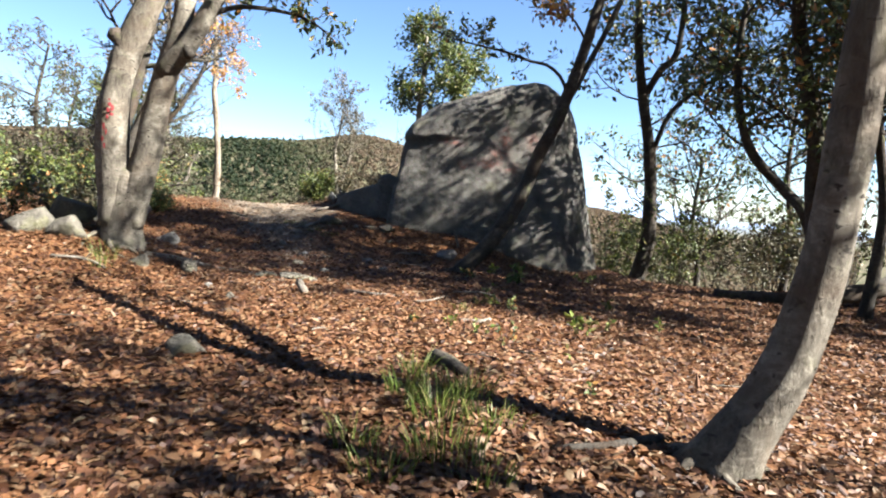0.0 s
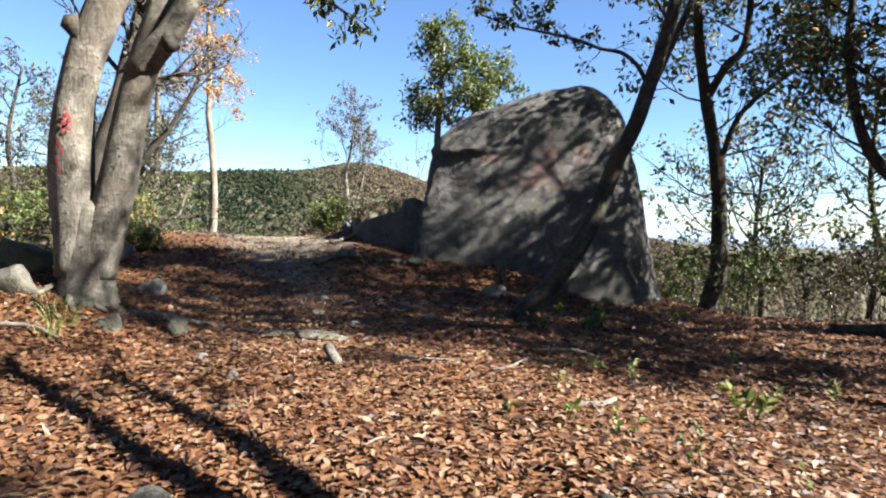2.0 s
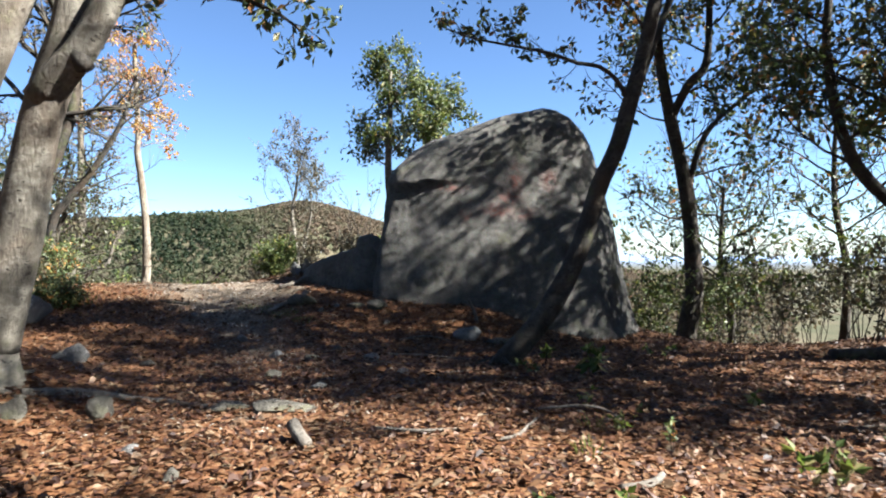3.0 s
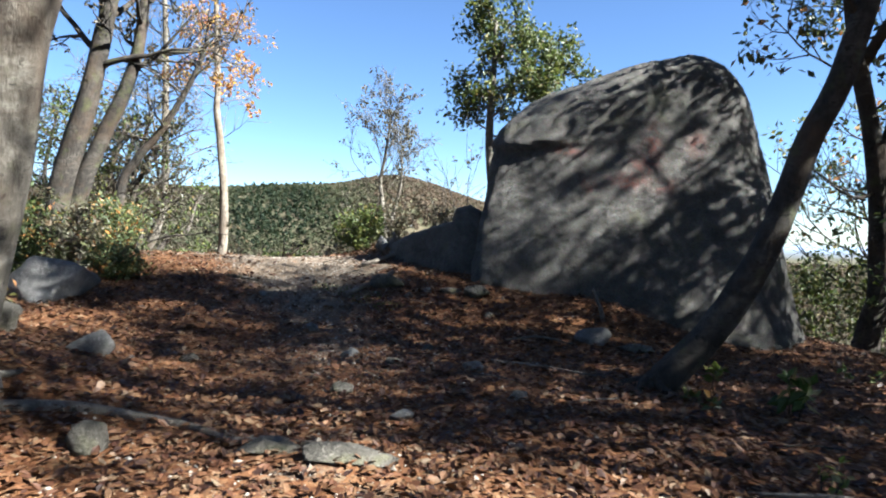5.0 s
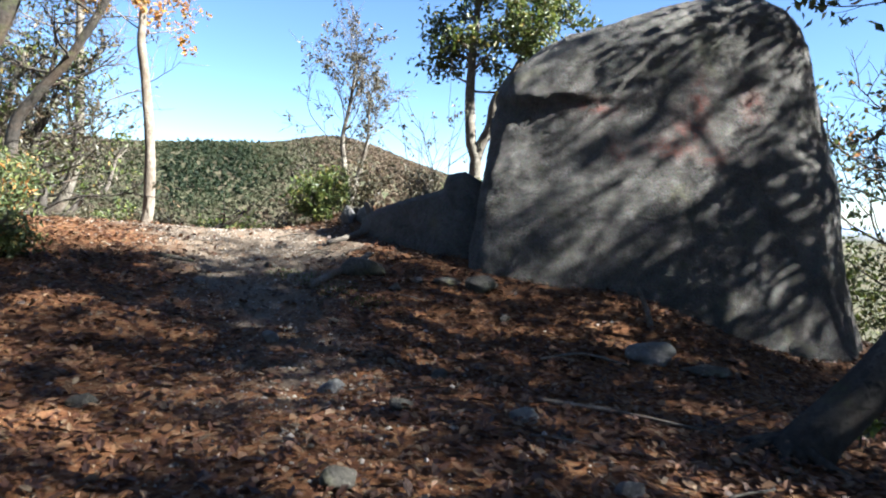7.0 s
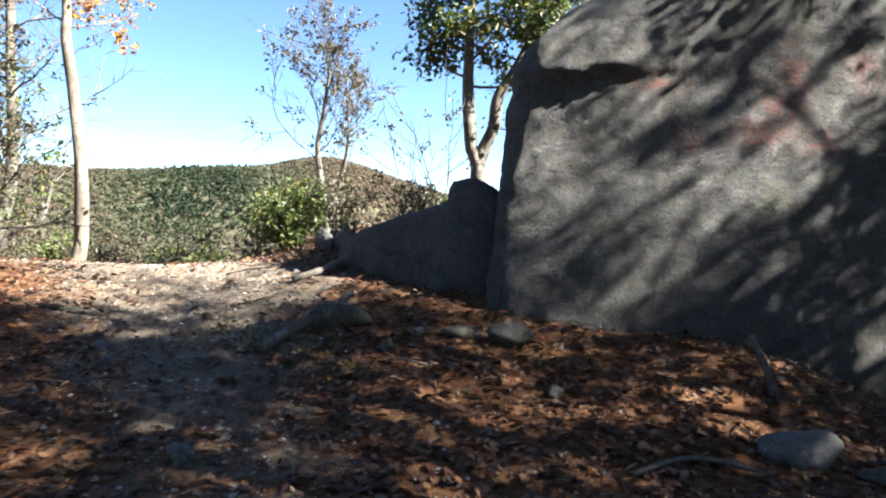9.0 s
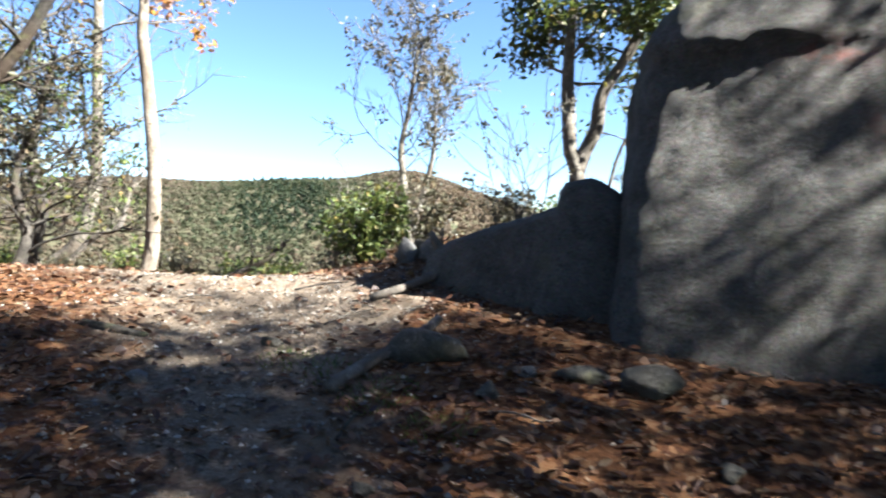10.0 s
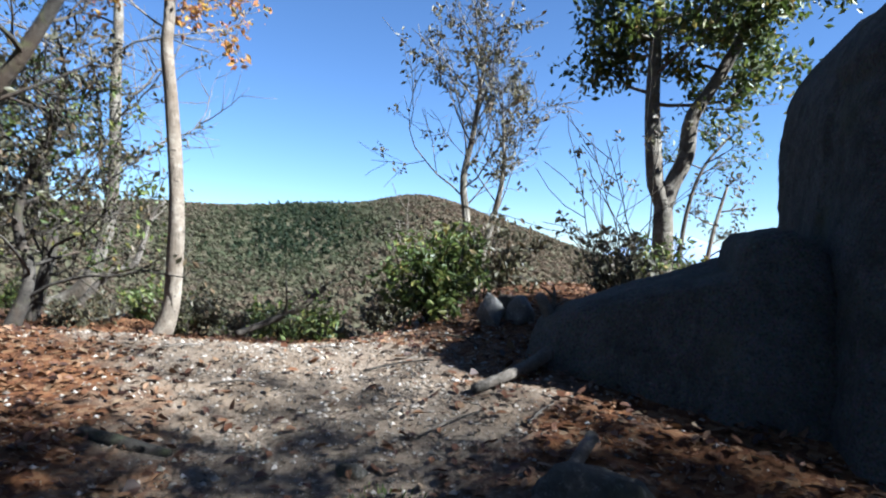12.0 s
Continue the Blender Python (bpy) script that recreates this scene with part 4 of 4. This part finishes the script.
# ---- stones ----
def stone_geo(at, size, seed, sink=0.25):
    """One uneven stone, half bedded in the ground."""
    bm = bmesh.new()
    bmesh.ops.create_icosphere(bm, subdivisions=3, radius=1.0)
    off = Vector((seed * 1.37, seed * 2.11, seed * 0.7))
    k = random.Random(seed)
    planes = [(Vector((k.gauss(0, 1), k.gauss(0, 1), k.gauss(0, 1))).normalized(), k.uniform(0.42, 0.72)) for _ in range(12)]
    out = []
    for v in bm.verts:
        q = v.co.copy()
        for n, d in planes:
            over = q.dot(n) - d
            if over > 0:
                q -= n * over * 0.92
        q = q * (1.45 + 0.16 * noise.noise(q * 1.5 + off) + 0.12 * noise.noise(q * 4.0 + off) + 0.05 * noise.noise(q * 11.0 + off))
        out.append((at[0] + q.x * size[0], at[1] + q.y * size[1], at[2] + q.z * size[2] + size[2] * (1 - 2 * sink)))
    faces = [tuple(v.index for v in f.verts) for f in bm.faces]
    bm.free()
    g = Geo()
    g.add(out, faces)
    return g


def stone(x, y, size, label, seed, material=None, sink=0.3, turn=0.0):
    at = (x, y, ground(x, y))
    ob = part("stone", stone_geo((0, 0, 0), size, seed, sink), material or M_STONE)
    ob.matrix_world = pose(*at, 0, 0, turn)
    return tagged(ob, label, "stone")


stone(-2.72, 16.15, (0.22, 0.19, 0.11), "mossy grey stone beside a log at the trail edge", 1, M_STONE)
stone(-1.35, 15.75, (0.19, 0.12, 0.09), "flat grey stone at the boulder's foot", 2)
stone(-1.75, 15.9, (0.12, 0.1, 0.07), "small grey stone at the boulder's foot", 22)
stone(0.12, 14.2, (0.17, 0.14, 0.13), "pale rounded stone in shaded leaf litter", 3, M_WHITESTONE)
stone(0.55, 14.0, (0.25, 0.13, 0.05), "flat grey stone in the leaf litter", 23)
stone(-4.95, 11.85, (0.16, 0.13, 0.15), "pale blocky stone on leaf litter", 4, M_WHITESTONE)
stone(-2.08, 5.45, (0.17, 0.14, 0.11), "rounded grey-brown stone among leaves", 5)
stone(-5.55, 9.75, (0.32, 0.2, 0.18), "mossy stone at the twin tree's foot", 6)
stone(-6.2, 10.0, (0.4, 0.25, 0.2), "grey stone half buried in the bank", 7)
stone(-5.9, 10.5, (0.35, 0.2, 0.3), "dark stone under the undergrowth", 8)
stone(-4.35, 9.55, (0.14, 0.12, 0.1), "small grey stone below the twin tree", 9)
stone(-3.75, 9.9, (0.12, 0.1, 0.11), "pale stone below the twin tree", 10)
stone(-7.0, 14.3, (0.6, 0.42, 0.34), "broad pale mossy rock on the bank", 11, M_WHITESTONE)
stone(-6.4, 12.4, (0.35, 0.25, 0.16), "grey stone on the bank, half buried", 24)
stone(-2.15, 9.85, (0.30, 0.13, 0.05), "flat pale stone slab set in bare soil", 12, M_STONE)
stone(-2.65, 10.0, (0.22, 0.10, 0.045), "flat pale stone slab set in bare soil", 13, M_STONE)
stone(-3.28, 19.2, (0.11, 0.1, 0.17), "upright white stone on the bank", 14, M_WHITESTONE, 0.2)
stone(-2.98, 19.2, (0.12, 0.1, 0.13), "pale grey stone on the bank", 15, M_WHITESTONE, 0.2)
stone(-3.1, 19.5, (0.14, 0.12, 0.13), "brown-grey stone behind a white stone", 16, M_STONE, 0.2)
stone(-5.9, 21.2, (0.16, 0.12, 0.12), "brown stone at the trail's brink", 17, M_STONE)
for i, (x, y, s) in enumerate(((-2.2, 12.6, 0.06), (-2.7, 12.9, 0.07), (-1.9, 13.4, 0.06), (-3.4, 14.1, 0.07), (-2.9, 14.6, 0.05), (-1.4, 12.4, 0.07), (-2.35, 15.6, 0.06), (-2.1, 15.9, 0.05), (-3.9, 16.4, 0.06), (-4.6, 15.8, 0.06),
                               (-1.2, 14.9, 0.05), (-3.1, 8.8, 0.06), (-2.6, 8.2, 0.05), (-1.0, 11.4, 0.06), (-4.2, 12.4, 0.07), (-1.9, 10.7, 0.06), (-2.45, 11.4, 0.08))):
    stone(x, y, (s * 1.3, s, s * 0.8), "small pale stone on the trodden trail", 40 + i, M_WHITESTONE if i % 2 else M_STONE, 0.35, i * 40)


def pebbles(n, seed):
    """Fine gravel of the trail."""
    k = np.random.RandomState(seed)
    x = k.uniform(-7.5, 0.5, n)
    y = k.uniform(8.8, 20.5, n)
    keep = k.rand(n) < trail_mask(x, y) * 0.9 + 0.04
    x, y = x[keep], y[keep]
    m = len(x)
    s = 0.006 + 0.02 * k.rand(m) ** 3
    oct_v = np.array([(1, 0, 0), (0, 1, 0), (-1, 0, 0), (0, -1, 0), (0, 0, 0.7), (0, 0, -0.6)], float)
    v = oct_v[None] * s[:, None, None] * k.uniform(0.6, 1.4, (m, 6, 1))
    c = k.uniform(0, 6.28, m)
    vx = v[:, :, 0] * np.cos(c)[:, None] - v[:, :, 1] * np.sin(c)[:, None]
    vy = v[:, :, 0] * np.sin(c)[:, None] + v[:, :, 1] * np.cos(c)[:, None]
    v = np.stack([vx + x[:, None], vy + y[:, None], v[:, :, 2] + (ground_z(x, y) + 0.004)[:, None]], -1)
    b = np.arange(m)[:, None] * 6
    f = np.concatenate([b + list(t) for t in ((0, 1, 4), (1, 2, 4), (2, 3, 4), (3, 0, 4), (1, 0, 5), (2, 1, 5), (3, 2, 5), (0, 3, 5))])
    g = Geo()
    g.add(v.reshape(-1, 3), f)
    mm = Mat("gravel")
    mat = mm.done(mm.ramp(mm.island(), [(0, (0.0527, 0.0439, 0.0351)), (0.5, (0.158, 0.136, 0.11)), (0.85, (0.228, 0.203, 0.171)), (1, (0.316, 0.29, 0.254))]), 0.9)
    ob = part("gravel", g, mat, smooth=False)
    tagged(ob, "fine pale gravel and grit on the trodden trail", "gravel", kind="stuff")


pebbles(45000, 8)


# ---- dead wood ----
def wood_piece(name, pts, r0, r1, label, material=None, forks=0, seed=0):
    """A fallen stick or log along points whose heights count from the ground."""
    random.seed(seed + 300)
    base = (pts[0][0], pts[0][1], ground(pts[0][0], pts[0][1]))
    world_pts = [(x, y, ground(x, y) + z) for x, y, z in pts]
    g = Geo()
    path = smooth_path(world_pts, 0.07)
    tube(g, path, r0, r1, 9 if r0 > 0.02 else 6, 0.12)
    root = part(name, g, material or M_DEADWOOD, origin=base)
    root.location = base
    tagged(root, label, "branch" if "branch" in name or "twig" in name else "wood")
    for i in range(forks):
        j = int(len(path) * (0.4 + 0.5 * random.random()))
        g = Geo()
        d = unit(unit(path[j] - path[j - 1]) + np.array([random.gauss(0, 0.7), random.gauss(0, 0.7), random.uniform(0.1, 0.6)]))
        grow(g, path[j], d, random.uniform(0.2, 0.6), max(r1 * 0.8, 0.005), 1, [], 0.3, 0.05, 2)
        part("twig", g, material or M_DEADWOOD, root, origin=base)
    return root


wood_piece("stump", [(-1.92, 9.0, 0.12), (-1.86, 8.88, 0.07), (-1.78, 8.72, 0.03)], 0.055, 0.05, "short broken pale log lying in leaf litter", seed=1)
wood_piece("fallen_branch", [(0.15, 9.6, 0.02), (0.35, 9.5, 0.06), (0.6, 9.45, 0.09), (0.78, 9.35, 0.07), (0.86, 9.22, 0.01)], 0.014, 0.01, "thin curved bleached branch lying on leaves", seed=2)
wood_piece("fallen_branch", [(-0.35, 8.75, 0.02), (-0.15, 8.85, 0.03), (0.0, 9.1, 0.04), (0.12, 9.3, 0.03)], 0.015, 0.01, "thin bleached branch lying on leaves", seed=3)
wood_piece("fallen_branch", [(0.25, 7.6, 0.02), (0.5, 7.72, 0.03), (0.62, 7.85, 0.05)], 0.03, 0.02, "short pale broken branch on leaf litter", seed=4)
wood_piece("fallen_branch", [(-4.5, 10.0, 0.0), (-4.1, 10.35, 0.01), (-3.6, 10.5, 0.01), (-3.3, 10.4, 0.0), (-2.95, 10.15, 0.0)], 0.05, 0.03, "exposed pale root winding over the soil", seed=5)
wood_piece("fallen_branch", [(-3.1, 10.2, -0.005), (-2.6, 10.1, 0.01), (-2.1, 10.05, -0.005)], 0.03, 0.025, "exposed pale root across the trail", seed=6)
wood_piece("fallen_branch", [(-5.2, 8.8, 0.03), (-4.8, 8.9, 0.06), (-4.5, 8.85, 0.03)], 0.03, 0.015, "bleached crooked branch below the twin tree", seed=7, forks=1)
wood_piece("stake", [(0.35, 14.9, -0.05), (0.3, 14.95, 0.15), (0.2, 15.0, 0.36)], 0.035, 0.02, "short pale splintered stake leaning from the ground", seed=8)
wood_piece("log", [(-3.3, 15.6, 0.03), (-3.12, 15.95, 0.035), (-2.92, 16.2, 0.05), (-2.72, 16.6, 0.09)], 0.05, 0.035, "grey weathered log beside a mossy stone", seed=9)
wood_piece("log", [(-3.35, 17.3, 0.04), (-3.0, 17.65, 0.07), (-2.75, 18.0, 0.12)], 0.035, 0.05, "pale weathered log against the low boulder", seed=10)
wood_piece("stump", [(-2.78, 18.15, -0.05), (-2.8, 18.15, 0.15), (-2.86, 18.1, 0.33), (-2.92, 18.1, 0.45)], 0.075, 0.035, "bleached splintered stump behind the low boulder", seed=11, forks=1)
# added log, standing in for a dark lens-shaped hollow in the trail
wood_piece("log", [(-5.45, 16.6, -0.01), (-5.2, 16.52, 0.015), (-4.9, 16.5, -0.01)], 0.045, 0.035, "dark half-buried log added for a dark hollow in the trail", M_BARKDARK, seed=12)
wood_piece("log", [(0.0, 5.65, 0.05), (0.12, 5.45, 0.07), (0.26, 5.25, 0.03)], 0.07, 0.05, "dark rotten log among grass", M_BARKDARK, seed=13)
wood_piece("log", [(5.4, 13.05, 0.05), (6.3, 12.95, 0.08), (7.2, 12.95, 0.12), (8.3, 13.1, 0.3), (9.4, 13.4, 0.55)], 0.11, 0.2, "thick dark fallen trunk lying along the brink", M_BARKDARK, seed=25)
wood_piece("fallen_branch", [(1.55, 4.35, 0.03), (1.1, 4.05, 0.03), (0.75, 3.9, 0.02)], 0.035, 0.02, "dark fallen branch at the leaning tree's foot", M_BARKDARK, seed=14)
wood_piece("fallen_branch", [(-1.3, 9.15, 0.02), (-0.9, 9.0, 0.04), (-0.55, 9.1, 0.02)], 0.02, 0.012, "pale fallen branch on bare soil", seed=15)
wood_piece("fallen_branch", [(-1.2, 12.9, 0.02), (-0.6, 12.7, 0.03), (0.0, 12.35, 0.02)], 0.02, 0.01, "grey branch in the shaded litter", seed=16, forks=1)
wood_piece("fallen_branch", [(-1.0, 13.9, 0.02), (-0.6, 14.05, 0.05), (-0.2, 13.95, 0.03)], 0.018, 0.012, "grey branch in the shaded litter", seed=17)
wood_piece("dead_branch", [(-10.6, 24.2, 0.0), (-10.35, 24.2, 0.3), (-9.95, 24.2, 0.75), (-9.5, 24.2, 0.95), (-9.25, 24.2, 1.75), (-9.0, 24.2, 2.15)], 0.085, 0.025, "bleached dead branch rising in a bend", forks=3, seed=18)
wood_piece("dead_branch", [(-10.6, 19.9, 0.0), (-10.2, 20.2, 0.35), (-9.9, 20.5, 0.75), (-9.4, 20.7, 1.05)], 0.06, 0.03, "pale slanting dead branch", forks=2, seed=20)
wood_piece("dead_branch", [(-6.9, 22.3, 0.1), (-6.4, 22.4, 0.35), (-6.0, 22.4, 0.55), (-5.7, 22.5, 0.85)], 0.05, 0.04, "dark broken branch sticking out of shrubs", M_BARKDARK, forks=3, seed=21)
wood_piece("dead_branch", [(-4.35, 20.3, 0.2), (-4.25, 20.3, 0.6), (-4.2, 20.3, 1.0)], 0.02, 0.006, "pale forked dead twig above the shrub", forks=3, seed=22)
for i, (x, y, a, n) in enumerate(((-3.9, 17.8, 20, 0.5), (-3.45, 16.9, 40, 0.45), (-4.5, 18.2, 10, 0.3), (-3.6, 18.6, -30, 0.4), (-2.95, 17.0, 60, 0.3), (-4.9, 17.4, 15, 0.35), (-3.1, 15.2, 80, 0.3), (-2.2, 15.3, -20, 0.3), (-5.6, 18.0, 35, 0.3),
                                  (-2.0, 13.0, 12, 0.35), (-1.2, 12.0, -15, 0.4), (-0.4, 11.4, 25, 0.5), (1.0, 10.6, 8, 0.5), (2.4, 10.2, -12, 0.6), (3.2, 9.4, 5, 0.5), (1.9, 9.9, 40, 0.3), (-3.0, 7.6, 30, 0.3), (-1.2, 6.6, 60, 0.25),
                                  (0.9, 6.3, -25, 0.3), (1.6, 6.8, 10, 0.3), (2.9, 6.4, 0, 0.4), (-3.6, 6.4, 25, 0.3), (-6.9, 18.6, 20, 0.4), (-7.4, 17.8, -25, 0.4), (0.4, 5.9, 5, 0.35), (2.8, 5.4, 15, 0.3), (-2.3, 7.3, -20, 0.22))):
    c, s = math.cos(radians(a)) * n / 2, math.sin(radians(a)) * n / 2
    wood_piece("twig", [(x - c, y - s, 0.025), (x, y + 0.02, 0.035), (x + c, y + s, 0.025)], 0.009, 0.006, "dry pale twig lying on the ground", M_DEADWOOD if i % 3 else M_BARKDARK, seed=40 + i)


# ---- roots at the tree feet ----
def roots(root_ob, base, n, r, length, bark, seed):
    random.seed(seed)
    for i in range(n):
        a = 6.283 * i / n + random.random()
        pts = []
        for j in range(5):
            d = length * j / 4
            x, y = base[0] + math.cos(a + 0.25 * j) * (r + d), base[1] + math.sin(a + 0.25 * j) * (r + d)
            pts.append((x, y, ground(x, y) + 0.09 * (1 - j / 4) ** 2 - 0.025))
        g = Geo()
        tube(g, smooth_path(pts, 0.08), 0.045, 0.01, 7, 0.15)
        part("root", g, bark, root_ob, origin=base)


roots(t1, T1, 6, 0.2, 0.6, M_BARK, 61)
roots(t2, T2, 6, 0.12, 0.5, M_BARKDARK, 62)
roots(t4, T4, 6, 0.1, 0.55, M_BARK, 63)
roots(t7, T7, 5, 0.03, 0.35, M_BARKBIRCH, 64)


# ---- grass and seedlings ----
def grass_tuft(x, y, n, height, spread, label, seed):
    k = random.Random(seed)
    base = (x, y, ground(x, y))
    g = Geo()
    for i in range(n):
        a, r = k.random() * 6.283, spread * math.sqrt(k.random())
        px, py = x + math.cos(a) * r, y + math.sin(a) * r
        h = height * k.uniform(0.5, 1.15)
        bx, by = math.cos(a) * h * k.uniform(0.1, 0.7), math.sin(a) * h * k.uniform(0.1, 0.7)
        w = k.uniform(0.003, 0.006)
        t = k.random() * 6.283
        wx, wy = math.cos(t) * w, math.sin(t) * w
        z = ground(px, py) - 0.01
        v = []
        for q in (0, 0.4, 0.75):
            cx, cy, cz = px + bx * q * q, py + by * q * q, z + h * q * (1 - 0.15 * q)
            s = 1 - q * 0.5
            v += [(cx - wx * s, cy - wy * s, cz), (cx + wx * s, cy + wy * s, cz)]
        v.append((px + bx, py + by, z + h * k.uniform(0.75, 0.9)))
        g.add(v, [(0, 1, 3, 2), (2, 3, 5, 4), (4, 5, 6)])
    ob = part("grass_tuft", g, M_GRASS, origin=base, smooth=False)
    ob.location = base
    return tagged(ob, label, "grass", kind="stuff")


for i, (x, y, n, h, s) in enumerate(((0.1, 3.75, 90, 0.26, 0.25), (-0.25, 3.4, 60, 0.2, 0.18), (0.3, 3.45, 50, 0.2, 0.2), (0.05, 4.35, 110, 0.30, 0.22), (0.25, 4.75, 80, 0.26, 0.2), (-0.2, 4.7, 60, 0.28, 0.15), (-0.45, 3.75, 50, 0.22, 0.14), (0.4, 4.2, 60, 0.2, 0.2), (-0.15, 5.2, 60, 0.25, 0.12), (-4.6, 8.9, 45, 0.22, 0.15), (-4.75, 9.35, 50, 0.2, 0.2),
                                     (-3.0, 15.6, 260, 0.05, 0.25), (-2.6, 15.2, 180, 0.05, 0.22), (-3.35, 15.9, 200, 0.05, 0.22), (-3.7, 16.1, 160, 0.05, 0.2), (-4.9, 9.6, 60, 0.16, 0.25), (0.55, 9.1, 25, 0.14, 0.12), (0.3, 8.4, 20, 0.14, 0.12), (-7.6, 15.4, 40, 0.25, 0.2))):
    grass_tuft(x, y, n, h, s, "tuft of green and straw-coloured grass among leaves" if h > 0.1 else "thin low patch of moss-green grass on the trail", 200 + i)


def seedling(x, y, height, n, size, label, leaf, seed, narrow=0.5, flat=True):
    """A young plant: a thin stem with broad leaves near its top."""
    random.seed(seed)
    base = (x, y, ground(x, y) - 0.02)
    root = thing("seedling", base, label, "seedling")
    k = np.random.RandomState(seed)
    for j in range(1 + seed % 3):
        dx, dy = random.uniform(-0.08, 0.08), random.uniform(-0.08, 0.08)
        g, c = Geo(), Geo()
        path = smooth_path([(x + dx, y + dy, base[2]), (x + dx * 1.6, y + dy * 1.6, base[2] + height * 0.5), (x + dx * 2.5, y + dy * 2.5, base[2] + height * random.uniform(0.8, 1.0))], 0.05)
        tube(g, path, 0.005, 0.003, 5)
        part("stem", g, M_BARKDARK, root, origin=base)
        at = path[k.randint(len(path) // 2, len(path), n)]
        leaves(c, at, size, -0.1 if flat else 0.3, seed + j, None, narrow)
        part("foliage", c, leaf, root, origin=base, smooth=False)


for i, (x, y, h, n, s, leaf) in enumerate(((1.3, 11.6, 0.42, 18, 0.2, M_GRASS), (1.73, 7.9, 0.28, 9, 0.13, M_GRASS), (1.56, 7.6, 0.3, 9, 0.12, M_GRASS), (0.95, 8.4, 0.32, 22, 0.06, M_DARKLEAF), (0.84, 8.96, 0.22, 8, 0.08, M_GRASS), (-0.35, 7.5, 0.12, 16, 0.09, M_DARKLEAF),
                                           (0.75, 6.3, 0.34, 22, 0.06, M_DARKLEAF), (0.45, 6.9, 0.2, 7, 0.08, M_GRASS), (2.5, 10.2, 0.3, 9, 0.14, M_GRASS), (2.1, 8.3, 0.22, 8, 0.1, M_GRASS), (0.6, 9.7, 0.18, 8, 0.09, M_GRASS), (0.9, 9.2, 0.16, 7, 0.09, M_GRASS),
                                           (3.0, 8.8, 0.25, 8, 0.1, M_GRASS), (0.1, 7.2, 0.16, 6, 0.08, M_GRASS), (1.3, 6.0, 0.2, 8, 0.08, M_GRASS), (0.55, 11.2, 0.25, 12, 0.12, M_DARKLEAF), (0.9, 12.4, 0.25, 8, 0.14, M_GRASS), (1.2, 5.0, 0.14, 10, 0.08, M_DARKLEAF), (2.9, 13.4, 0.3, 10, 0.12, M_GRASS))):
    seedling(x, y, h * 0.9, n, s * 0.75, "young plant with dark clustered leaves in leaf litter" if leaf is M_DARKLEAF else "pale green young plant rising from leaf litter", leaf, 220 + i)


# ---- leaf crumbs on the trail ----
def crumbs(n, seed):
    k = np.random.RandomState(seed)
    x, y = k.uniform(-9, 1, n), k.uniform(9, 22, n)
    keep = k.rand(n) < 0.15 + trail_mask(x, y)
    x, y = x[keep], y[keep]
    m = len(x)
    yaw, L = k.uniform(0, 6.283, m), k.uniform(0.012, 0.05, m)
    W = L * k.uniform(0.12, 0.55, m)
    z = ground_z(x, y) + 0.006 + 0.008 * k.rand(m)
    q = np.array([(-0.5, 0), (0, 0.5), (0.5, 0), (0, -0.5)])
    u, w = q[None, :, 0] * L[:, None], q[None, :, 1] * W[:, None]
    X = x[:, None] + u * np.cos(yaw)[:, None] - w * np.sin(yaw)[:, None]
    Y = y[:, None] + u * np.sin(yaw)[:, None] + w * np.cos(yaw)[:, None]
    Z = z[:, None] + u * k.normal(0, 0.25, m)[:, None] + np.abs(w) * 0.3
    g = Geo()
    b = np.arange(m)[:, None] * 4
    g.add(np.stack([X, Y, Z], -1).reshape(-1, 3), np.concatenate([b + [0, 2, 1], b + [0, 3, 2]]))
    mat = leaf_material("leaf_crumb", [(0, (0.0306, 0.017, 0.00952)), (0.35, (0.0884, 0.0558, 0.032)), (0.7, (0.17, 0.119, 0.0748)), (1, (0.272, 0.211, 0.146))], 0.1, 0.7)
    tagged(part("leaf_crumbs", g, mat, smooth=False), "dry broken leaf crumbs and straw on the trail", "leaves", kind="stuff")


crumbs(90000, 12)
